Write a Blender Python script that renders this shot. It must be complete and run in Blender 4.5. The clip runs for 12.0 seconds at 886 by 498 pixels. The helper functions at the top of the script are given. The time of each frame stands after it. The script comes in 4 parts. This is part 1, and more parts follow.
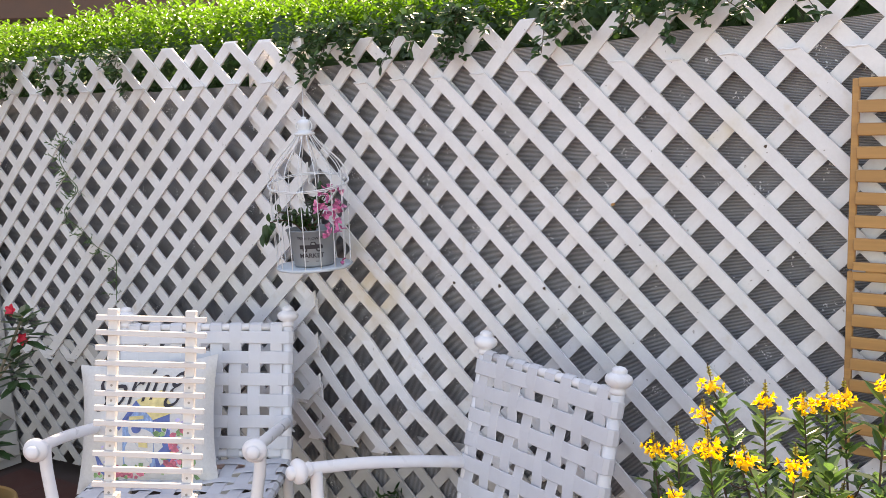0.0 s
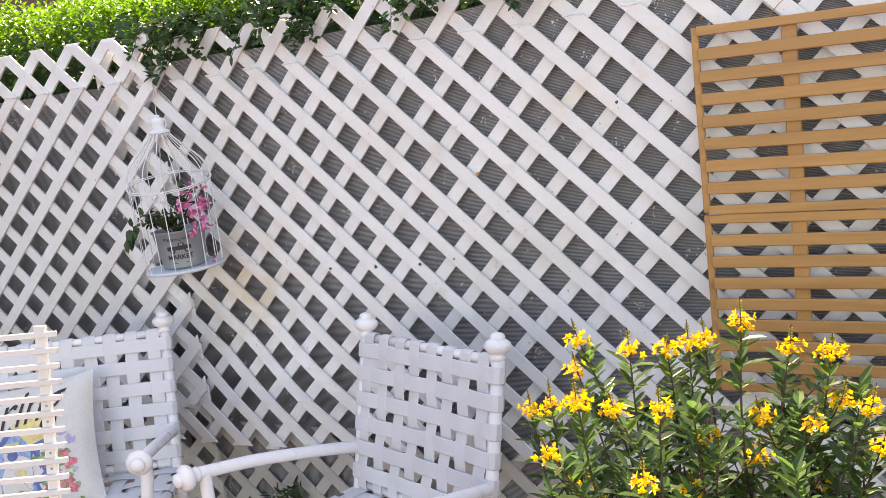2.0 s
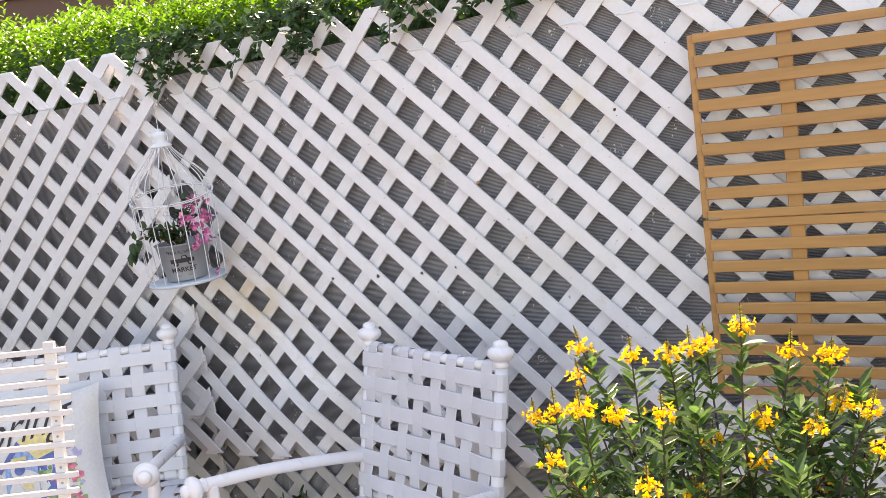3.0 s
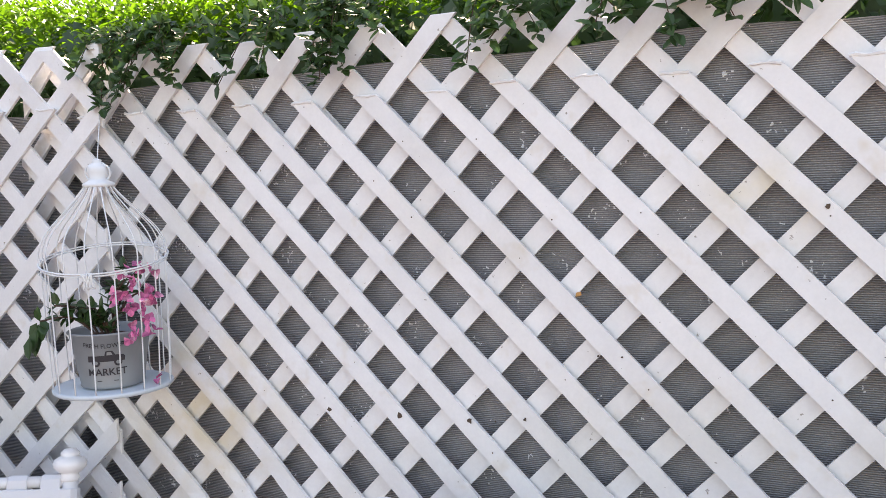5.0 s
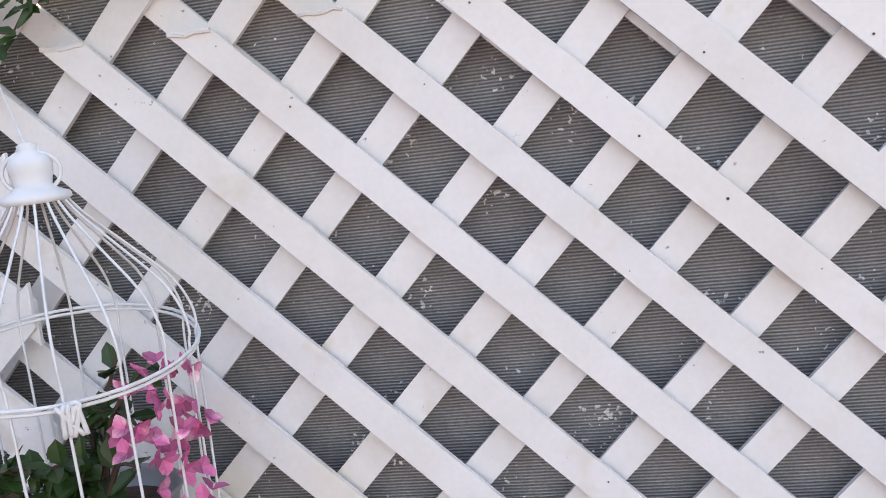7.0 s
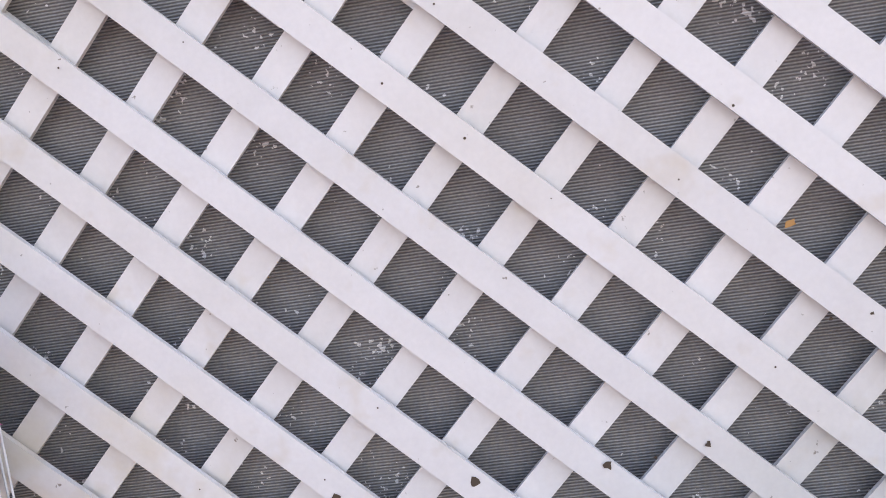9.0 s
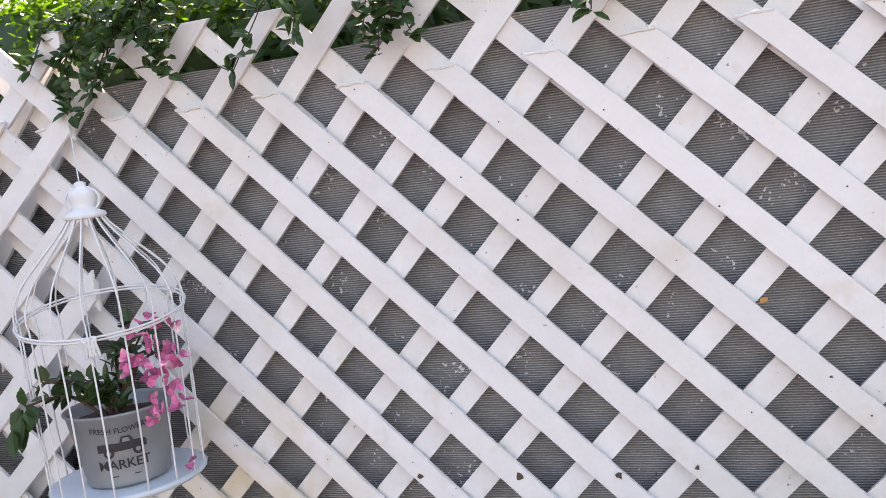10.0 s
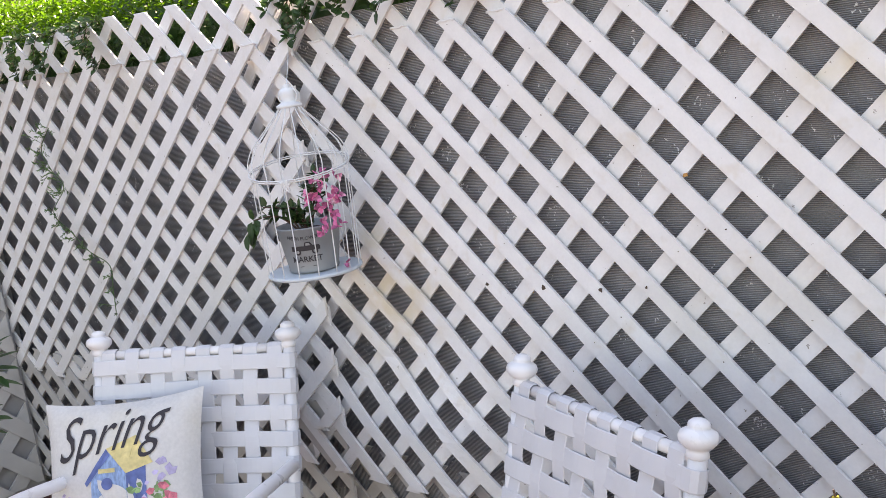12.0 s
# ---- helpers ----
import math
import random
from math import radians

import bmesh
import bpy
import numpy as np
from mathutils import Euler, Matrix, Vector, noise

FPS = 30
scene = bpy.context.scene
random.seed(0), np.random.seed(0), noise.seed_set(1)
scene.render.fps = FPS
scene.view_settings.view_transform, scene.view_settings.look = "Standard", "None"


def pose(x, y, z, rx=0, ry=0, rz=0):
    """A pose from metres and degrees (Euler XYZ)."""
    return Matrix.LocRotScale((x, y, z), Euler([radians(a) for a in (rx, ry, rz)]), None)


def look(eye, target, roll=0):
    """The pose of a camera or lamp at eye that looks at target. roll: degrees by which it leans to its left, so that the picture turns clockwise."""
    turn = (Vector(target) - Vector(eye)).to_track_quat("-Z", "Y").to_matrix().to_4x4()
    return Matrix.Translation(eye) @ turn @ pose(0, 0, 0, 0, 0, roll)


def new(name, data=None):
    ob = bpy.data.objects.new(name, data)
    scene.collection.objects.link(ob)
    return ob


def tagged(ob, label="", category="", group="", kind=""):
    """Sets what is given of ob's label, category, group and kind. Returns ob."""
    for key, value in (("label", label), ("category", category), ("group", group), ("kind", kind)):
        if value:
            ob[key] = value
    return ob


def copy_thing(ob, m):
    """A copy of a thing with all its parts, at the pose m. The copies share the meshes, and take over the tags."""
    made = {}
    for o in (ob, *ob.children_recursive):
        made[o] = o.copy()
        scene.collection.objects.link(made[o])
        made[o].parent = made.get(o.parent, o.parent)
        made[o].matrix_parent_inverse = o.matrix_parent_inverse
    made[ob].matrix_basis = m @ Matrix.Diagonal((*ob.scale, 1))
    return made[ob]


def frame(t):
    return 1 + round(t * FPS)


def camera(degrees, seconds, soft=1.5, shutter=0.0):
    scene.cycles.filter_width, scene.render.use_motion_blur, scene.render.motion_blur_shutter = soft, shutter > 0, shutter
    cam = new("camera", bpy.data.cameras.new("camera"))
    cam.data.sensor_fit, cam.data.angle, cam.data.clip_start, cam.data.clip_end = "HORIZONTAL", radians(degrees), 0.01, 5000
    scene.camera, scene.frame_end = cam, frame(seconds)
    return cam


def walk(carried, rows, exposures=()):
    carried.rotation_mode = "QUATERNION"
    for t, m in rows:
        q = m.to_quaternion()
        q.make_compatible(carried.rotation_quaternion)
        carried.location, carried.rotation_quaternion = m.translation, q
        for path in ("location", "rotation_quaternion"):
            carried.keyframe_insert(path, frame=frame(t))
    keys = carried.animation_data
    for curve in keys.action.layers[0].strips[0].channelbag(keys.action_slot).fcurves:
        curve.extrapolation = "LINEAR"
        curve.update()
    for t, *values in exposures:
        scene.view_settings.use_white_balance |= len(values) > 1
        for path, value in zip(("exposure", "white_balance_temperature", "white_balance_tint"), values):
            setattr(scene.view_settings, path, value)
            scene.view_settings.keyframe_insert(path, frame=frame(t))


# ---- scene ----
cam = camera(50.2, 12.0, soft=0.6)
PATH = [
    (0, (1.432, -2.439, 1.541), (0.27, -0.839, 1.244), -3.3),
    (0.5, (1.41, -2.434, 1.535), (0.219, -0.87, 1.165), -4.3),
    (1, (1.422, -2.429, 1.544), (0.234, -0.865, 1.166), -6.2),
    (1.5, (1.437, -2.427, 1.535), (0.353, -0.78, 1.198), -5.9),
    (2, (1.473, -2.396, 1.522), (0.502, -0.683, 1.168), -8.3),
    (2.5, (1.485, -2.402, 1.538), (0.515, -0.689, 1.186), -10.0),
    (3, (1.479, -2.413, 1.533), (0.509, -0.698, 1.192), -9.2),
    (5, (0.833, -1.654, 1.492), (-0.073, 0.12, 1.312), -2.57),
    (5.5, (0.549, -1.403, 1.506), (-0.367, 0.359, 1.257), -5.43),
    (6, (0.2, -1.178, 1.482), (-0.616, 0.634, 1.267), -7.8),
    (6.5, (-0.119, -1.028, 1.517), (-0.741, 0.856, 1.268), -7.52),
    (8.5, (-0.195, -1.009, 1.491), (-0.26, 0.961, 1.149), -9.7),
    (9, (0.017, -1.079, 1.437), (-0.225, 0.882, 1.125), -9.0),
    (9.5, (0.194, -1.224, 1.51), (-0.237, 0.705, 1.205), -9.1),
    (10, (0.349, -1.385, 1.513), (-0.389, 0.462, 1.3), -7.6),
    (10.5, (0.589, -1.485, 1.496), (-0.423, 0.221, 1.242), -7.1),
    (11, (0.79, -1.601, 1.52), (-0.306, 0.018, 1.1), -7.7),
    (11.5, (1.03, -1.677, 1.49), (-0.326, -0.26, 1.095), -8.3),
    (12, (1.188, -1.77, 1.521), (-0.141, -0.323, 1.149), -7.8),
]
walk(cam, [(t, look(eye, target, roll)) for t, eye, target, roll in PATH], [(0.0, 2.20, 9000, 20.0), (0.7, 2.22, 9000, 20.0), (1.5, 2.32, 9200, 21.0), (4.0, 2.33, 8900, 20.0), (6.0, 2.33, 8750, 19.5), (9.0, 2.33, 8650, 25.0), (10.5, 2.32, 8850, 20.5), (12.0, 2.31, 9000, 20.0)])

# ---- world and light ----
SUN_EL, SUN_AZ = 44.0, -24.0          # elevation; azimuth from +y towards +x
world = bpy.data.worlds.new("world")
scene.world = world
world.use_nodes = True
wn = world.node_tree
sky = wn.nodes.new("ShaderNodeTexSky")
sky.sky_type, sky.sun_disc = "NISHITA", False
sky.sun_elevation, sky.sun_rotation = radians(SUN_EL), radians(SUN_AZ)
wn.nodes["Background"].inputs["Strength"].default_value = 0.12
wn.links.new(sky.outputs[0], wn.nodes["Background"].inputs["Color"])
sun = bpy.data.lights.new("sun", "SUN")
sun.energy, sun.angle, sun.color = 4.0, radians(0.6), (1.0, 0.95, 0.86)
sd = Vector((math.sin(radians(SUN_AZ)) * math.cos(radians(SUN_EL)), math.cos(radians(SUN_AZ)) * math.cos(radians(SUN_EL)), math.sin(radians(SUN_EL))))
new("sun", sun).matrix_world = look(sd * 30, (0, 0, 0))


# ---- materials ----
def material(name, color, rough=0.6, metal=0.0, vary=0.08, stain=None, stain_amount=0.0, stain_scale=3.0, grain=60.0, bump=0.15, bump_dist=0.002,
             per_object=0.0, stretch=(1, 1, 1), translucent=0.0, island=0.0, fine=0.0, spec=0.5):
    """Paint, wood, leaf and so on: base colour with two scales of variation, stains and fine relief, in object metres."""
    m = bpy.data.materials.new(name)
    m.use_nodes = True
    t = m.node_tree
    N, L = t.nodes, t.links
    b = N["Principled BSDF"]
    b.inputs["Roughness"].default_value, b.inputs["Metallic"].default_value = rough, metal
    b.inputs["Specular IOR Level"].default_value = spec
    geo = N.new("ShaderNodeNewGeometry")
    mp = N.new("ShaderNodeMapping")
    mp.inputs["Scale"].default_value = stretch
    L.new(geo.outputs["Position"], mp.inputs["Vector"])

    def tex(scale, detail=4):
        n = N.new("ShaderNodeTexNoise")
        n.inputs["Scale"].default_value, n.inputs["Detail"].default_value = scale, detail
        L.new(mp.outputs[0], n.inputs["Vector"])
        return n

    def remap(sock, a, c, lo, hi):
        r = N.new("ShaderNodeMapRange")
        for i, v in enumerate((a, c, lo, hi)):
            r.inputs[i + 1].default_value = v
        L.new(sock, r.inputs[0])
        return r.outputs[0]

    def scaled(col, fac):
        v = N.new("ShaderNodeVectorMath")
        v.operation = "SCALE"
        L.new(col, v.inputs[0])
        L.new(fac, v.inputs["Scale"])
        return v.outputs[0]

    rgb = N.new("ShaderNodeRGB")
    rgb.outputs[0].default_value = (*color, 1)
    col = rgb.outputs[0]
    if stain:
        mix = N.new("ShaderNodeMix")
        mix.data_type = "RGBA"
        mix.inputs["B"].default_value = (*stain, 1)
        L.new(remap(tex(stain_scale, 6).outputs["Fac"], 0.5, 0.75, 0.0, stain_amount), mix.inputs["Factor"])
        L.new(col, mix.inputs["A"])
        col = mix.outputs["Result"]
    g = tex(grain)
    col = scaled(col, remap(g.outputs["Fac"], 0.25, 0.75, 1 - vary, 1 + vary))
    if fine:
        col = scaled(col, remap(tex(grain * 6).outputs["Fac"], 0.3, 0.7, 1 - fine, 1 + fine))
    if per_object:
        info = N.new("ShaderNodeObjectInfo")
        col = scaled(col, remap(info.outputs["Random"], 0, 1, 1 - per_object, 1 + per_object))
    if island:
        col = scaled(col, remap(geo.outputs["Random Per Island"], 0, 1, 1 - island, 1 + island))
    L.new(col, b.inputs["Base Color"])
    L.new(remap(g.outputs["Fac"], 0.3, 0.7, max(rough - 0.08, 0.03), min(rough + 0.08, 1)), b.inputs["Roughness"])
    if bump:
        bp = N.new("ShaderNodeBump")
        bp.inputs["Strength"].default_value, bp.inputs["Distance"].default_value = bump, bump_dist
        L.new(g.outputs["Fac"], bp.inputs["Height"])
        L.new(bp.outputs[0], b.inputs["Normal"])
    if translucent:
        tr = N.new("ShaderNodeBsdfTranslucent")
        L.new(scaled(col, remap(g.outputs["Fac"], 0, 1, 1.5, 1.9)), tr.inputs["Color"])
        ms = N.new("ShaderNodeMixShader")
        ms.inputs[0].default_value = translucent
        L.new(b.outputs[0], ms.inputs[1])
        L.new(tr.outputs[0], ms.inputs[2])
        L.new(ms.outputs[0], N["Material Output"].inputs["Surface"])
    return m


def ribbed(name, color, pitch):
    """Grey woven screen with fine horizontal ribs, dusty, with small flecks of white paint."""
    m = material(name, color, rough=0.8, vary=0.12, grain=9, stain=(0.30, 0.29, 0.28), stain_amount=0.5, stain_scale=2.2, bump=0)
    t = m.node_tree
    N, L = t.nodes, t.links
    b = N["Principled BSDF"]
    geo = N.new("ShaderNodeNewGeometry")
    sep = N.new("ShaderNodeSeparateXYZ")
    L.new(geo.outputs["Position"], sep.inputs[0])
    wav = N.new("ShaderNodeTexWave")
    wav.bands_direction = "Z"
    wav.inputs["Scale"].default_value = 0.314 / pitch
    wav.inputs["Distortion"].default_value = 1.2
    wav.inputs["Detail"].default_value = 1
    wav.inputs["Detail Scale"].default_value = 0.15
    L.new(geo.outputs["Position"], wav.inputs["Vector"])
    old = b.inputs["Base Color"].links[0].from_socket
    dark = N.new("ShaderNodeMapRange")
    for i, v in enumerate((0, 1, 0.52, 1.32)):
        dark.inputs[i + 1].default_value = v
    L.new(wav.outputs["Fac"], dark.inputs[0])
    sc = N.new("ShaderNodeVectorMath")
    sc.operation = "SCALE"
    L.new(old, sc.inputs[0])
    L.new(dark.outputs[0], sc.inputs["Scale"])
    vo = N.new("ShaderNodeTexNoise")
    vo.inputs["Scale"].default_value, vo.inputs["Detail"].default_value = 150, 2
    L.new(geo.outputs["Position"], vo.inputs["Vector"])
    big = N.new("ShaderNodeTexNoise")
    big.inputs["Scale"].default_value = 17
    L.new(geo.outputs["Position"], big.inputs["Vector"])
    ad = N.new("ShaderNodeMath")
    ad.operation = "MULTIPLY"
    L.new(vo.outputs["Fac"], ad.inputs[0])
    L.new(big.outputs["Fac"], ad.inputs[1])
    fl = N.new("ShaderNodeMapRange")
    for i, v in enumerate((0.415, 0.424, 0.0, 1.0)):
        fl.inputs[i + 1].default_value = v
    L.new(ad.outputs[0], fl.inputs[0])
    mix = N.new("ShaderNodeMix")
    mix.data_type = "RGBA"
    mix.inputs["B"].default_value = (0.88, 0.88, 0.88, 1)
    L.new(fl.outputs[0], mix.inputs["Factor"])
    mp2 = N.new("ShaderNodeMapping")                      # the open weave between the ribs
    mp2.inputs["Scale"].default_value = (330, 40, 480)
    L.new(geo.outputs["Position"], mp2.inputs["Vector"])
    knit = N.new("ShaderNodeTexNoise")
    knit.inputs["Scale"].default_value, knit.inputs["Detail"].default_value = 1.0, 1
    L.new(mp2.outputs[0], knit.inputs["Vector"])
    kr = N.new("ShaderNodeMapRange")
    for i, v in enumerate((0.36, 0.64, 0.90, 1.10)):
        kr.inputs[i + 1].default_value = v
    L.new(knit.outputs["Fac"], kr.inputs[0])
    sc2 = N.new("ShaderNodeVectorMath")
    sc2.operation = "SCALE"
    L.new(sc.outputs[0], sc2.inputs[0])
    L.new(kr.outputs[0], sc2.inputs["Scale"])
    L.new(sc2.outputs[0], mix.inputs["A"])
    L.new(mix.outputs["Result"], b.inputs["Base Color"])
    bp = N.new("ShaderNodeBump")
    bp.inputs["Strength"].default_value, bp.inputs["Distance"].default_value = 0.7, 0.003
    L.new(wav.outputs["Fac"], bp.inputs["Height"])
    L.new(bp.outputs[0], b.inputs["Normal"])
    return m


paint = material("white_lattice_paint", (0.80, 0.79, 0.785), rough=0.5, vary=0.035, grain=25, stain=(0.66, 0.60, 0.50), stain_amount=0.45, stain_scale=2.6, bump=0.12, per_object=0.035, fine=0.02)


def drip_stain(m, centre, radius, color, amount):
    """A yellowish water stain with a soft ragged outline round a place on the fence."""
    t = m.node_tree
    N, L = t.nodes, t.links
    b = N["Principled BSDF"]
    old = b.inputs["Base Color"].links[0].from_socket
    geo = N.new("ShaderNodeNewGeometry")
    d = N.new("ShaderNodeVectorMath")
    d.operation = "DISTANCE"
    d.inputs[1].default_value = centre
    L.new(geo.outputs["Position"], d.inputs[0])
    nz = N.new("ShaderNodeTexNoise")
    nz.inputs["Scale"].default_value, nz.inputs["Detail"].default_value = 11, 5
    L.new(geo.outputs["Position"], nz.inputs["Vector"])
    near = N.new("ShaderNodeMapRange")
    for i, v in enumerate((radius, radius * 0.2, 0, 1)):
        near.inputs[i + 1].default_value = v
    L.new(d.outputs["Value"], near.inputs[0])
    patch = N.new("ShaderNodeMapRange")
    for i, v in enumerate((0.38, 0.62, 0, amount)):
        patch.inputs[i + 1].default_value = v
    L.new(nz.outputs["Fac"], patch.inputs[0])
    mul = N.new("ShaderNodeMath")
    mul.operation = "MULTIPLY"
    L.new(near.outputs[0], mul.inputs[0])
    L.new(patch.outputs[0], mul.inputs[1])
    mix = N.new("ShaderNodeMix")
    mix.data_type = "RGBA"
    mix.inputs["B"].default_value = (*color, 1)
    L.new(mul.outputs[0], mix.inputs["Factor"])
    L.new(old, mix.inputs["A"])
    L.new(mix.outputs["Result"], b.inputs["Base Color"])


drip_stain(paint, (-0.63, 0.0, 0.95), 0.30, (0.66, 0.54, 0.34), 0.65)
drip_stain(paint, (0.60, 0.0, 1.42), 0.12, (0.74, 0.64, 0.42), 0.5)


def specks(m, scale, lo, hi, color, amount):
    """Small scattered scuffs and chips in the paint."""
    t = m.node_tree
    N, L = t.nodes, t.links
    b = N["Principled BSDF"]
    old = b.inputs["Base Color"].links[0].from_socket
    geo = N.new("ShaderNodeNewGeometry")
    nz = N.new("ShaderNodeTexNoise")
    nz.inputs["Scale"].default_value, nz.inputs["Detail"].default_value, nz.inputs["Roughness"].default_value = scale, 3, 0.6
    L.new(geo.outputs["Position"], nz.inputs["Vector"])
    fac = N.new("ShaderNodeMapRange")
    for i, v in enumerate((lo, hi, 0, amount)):
        fac.inputs[i + 1].default_value = v
    L.new(nz.outputs["Fac"], fac.inputs[0])
    mix = N.new("ShaderNodeMix")
    mix.data_type = "RGBA"
    mix.inputs["B"].default_value = (*color, 1)
    L.new(fac.outputs[0], mix.inputs["Factor"])
    L.new(old, mix.inputs["A"])
    L.new(mix.outputs["Result"], b.inputs["Base Color"])


specks(paint, 70, 0.70, 0.74, (0.22, 0.18, 0.14), 0.8)
specks(paint, 14, 0.60, 0.78, (0.66, 0.57, 0.45), 0.55)
chip = material("bare_wood_chip", (0.10, 0.07, 0.05), rough=0.9)
# darker, greyer white for the foot and side panels
grey_paint = material("greyish_white_paint", (0.53, 0.51, 0.48), rough=0.6, vary=0.06, grain=18, stain=(0.42, 0.38, 0.33), stain_amount=0.6, stain_scale=4, bump=0.15, per_object=0.05)
screen = ribbed("grey_ribbed_screen", (0.315, 0.31, 0.315), 0.0039)
strap_white = material("white_vinyl_strap", (0.615, 0.615, 0.635), rough=0.42, vary=0.03, grain=14, stain=(0.54, 0.53, 0.54), stain_amount=0.45, stain_scale=9, bump=0.1, per_object=0.03)
frame_white = material("white_enamel_frame", (0.80, 0.79, 0.79), rough=0.33, vary=0.03, grain=20, stain=(0.60, 0.55, 0.50), stain_amount=0.35, stain_scale=7, bump=0.06)
slat_white = material("white_painted_slat", (0.64, 0.62, 0.60), rough=0.5, vary=0.04, grain=30, stain=(0.6, 0.5, 0.4), stain_amount=0.3, stain_scale=8, bump=0.1, per_object=0.03)
cage_white = material("chalky_cage_paint", (0.72, 0.74, 0.75), rough=0.55, vary=0.06, grain=40, stain=(0.45, 0.38, 0.30), stain_amount=0.4, stain_scale=18, bump=0.1)
plate_blue = material("pale_blue_tray_paint", (0.55, 0.62, 0.67), rough=0.5, vary=0.05, grain=30, stain=(0.40, 0.42, 0.42), stain_amount=0.4, stain_scale=14)
zinc = material("galvanised_zinc", (0.27, 0.29, 0.30), rough=0.55, metal=0.35, vary=0.10, grain=22, stain=(0.30, 0.31, 0.31), stain_amount=0.5, stain_scale=12)
ink = material("dark_print_ink", (0.035, 0.03, 0.035), rough=0.7, bump=0)
soil = material("brown_potting_soil", (0.07, 0.035, 0.025), rough=0.95, vary=0.4, grain=120, bump=0.6, bump_dist=0.004)
cedar = material("varnished_yellow_wood", (0.49, 0.25, 0.085), rough=0.45, vary=0.10, grain=14, stretch=(0.6, 8, 8), stain=(0.30, 0.145, 0.05), stain_amount=0.5, stain_scale=3, bump=0.08, per_object=0.07)
terracotta = material("red_brown_floor_tile", (0.105, 0.034, 0.026), rough=0.6, vary=0.15, grain=8, stain=(0.10, 0.05, 0.04), stain_amount=0.6, stain_scale=3, per_object=0.08)
pale_ground = material("brown_paving", (0.105, 0.07, 0.058), rough=0.85, vary=0.1, grain=10)
grout = material("tile_grout", (0.12, 0.09, 0.08), rough=0.9, vary=0.2, grain=30)
ochre = material("ochre_plastic_pot", (0.46, 0.26, 0.09), rough=0.5, vary=0.06, grain=8, stain=(0.36, 0.2, 0.08), stain_amount=0.5, stain_scale=5)
bark = material("grey_green_bark", (0.20, 0.17, 0.12), rough=0.85, vary=0.2, grain=35, stain=(0.12, 0.10, 0.07), stain_amount=0.7, stain_scale=20, bump=0.4)
twig = material("dark_red_twig", (0.085, 0.05, 0.035), rough=0.8, vary=0.2)
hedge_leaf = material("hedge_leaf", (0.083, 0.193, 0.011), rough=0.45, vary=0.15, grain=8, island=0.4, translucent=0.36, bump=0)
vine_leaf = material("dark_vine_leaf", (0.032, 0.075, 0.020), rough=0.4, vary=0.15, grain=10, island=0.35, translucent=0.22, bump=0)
shrub_leaf = material("shrub_leaf", (0.060, 0.122, 0.028), rough=0.27, vary=0.15, grain=10, island=0.55, translucent=0.35, bump=0)
rose_leaf = material("adenium_leaf", (0.045, 0.10, 0.035), rough=0.35, vary=0.12, grain=10, island=0.2, translucent=0.2, bump=0)
fern_leaf = material("creeper_leaf", (0.09, 0.16, 0.06), rough=0.6, vary=0.2, grain=10, island=0.3, translucent=0.3, bump=0)
yellow = material("yellow_petal", (0.80, 0.50, 0.02), rough=0.5, vary=0.1, grain=15, island=0.28, translucent=0.35, bump=0)
bud = material("green_yellow_bud", (0.30, 0.28, 0.04), rough=0.6, island=0.3, bump=0)
pink = material("pink_bract", (0.50, 0.13, 0.27), rough=0.6, vary=0.3, grain=60, island=0.6, translucent=0.25, stain=(0.88, 0.66, 0.68), stain_amount=1.0, stain_scale=34, bump=0)
red = material("red_petal", (0.65, 0.03, 0.06), rough=0.5, island=0.2, translucent=0.3, bump=0)
cloth = material("off_white_cushion_cloth", (0.63, 0.61, 0.58), rough=0.9, vary=0.04, grain=20, stain=(0.70, 0.62, 0.45), stain_amount=0.35, stain_scale=6, bump=0.2, bump_dist=0.001, fine=0.05)
art_blue = material("printed_blue", (0.24, 0.36, 0.56), rough=0.9, vary=0.35, grain=40, stretch=(4, 4, 0.8), bump=0.05)
art_deep = material("printed_deep_blue", (0.11, 0.16, 0.36), rough=0.9, vary=0.35, grain=40, bump=0.05)
art_yellow = material("printed_straw_yellow", (0.68, 0.56, 0.26), rough=0.9, vary=0.25, grain=50, bump=0.05)
art_red = material("printed_rose_red", (0.62, 0.17, 0.22), rough=0.9, vary=0.4, grain=70, island=0.3, bump=0.05)
art_green = material("printed_leaf_green", (0.22, 0.36, 0.16), rough=0.9, vary=0.4, grain=60, island=0.3, bump=0.05)
art_lilac = material("printed_lilac", (0.45, 0.40, 0.58), rough=0.9, vary=0.3, grain=60, island=0.3, bump=0.05)
steel = material("dull_screw_steel", (0.30, 0.29, 0.28), rough=0.45, metal=0.9)
fascia = material("brown_fascia_board", (0.10, 0.055, 0.04), rough=0.7, vary=0.15, grain=6)
stucco = material("pale_house_stucco", (0.38, 0.37, 0.36), rough=0.9, vary=0.08, grain=12)
roofing = material("pale_roof_sheet", (0.55, 0.56, 0.58), rough=0.7, vary=0.08, grain=5)


# ---- shape helpers ----
def part(name, bm, mat, parent=None, label="", smooth=False):
    me = bpy.data.meshes.new(name)
    bm.normal_update()
    bm.to_mesh(me)
    bm.free()
    me.materials.append(mat)
    if smooth:
        me.shade_smooth()
    ob = new(name, me)
    if parent:
        ob.parent = parent
    if label:
        tagged(ob, label)
    return ob


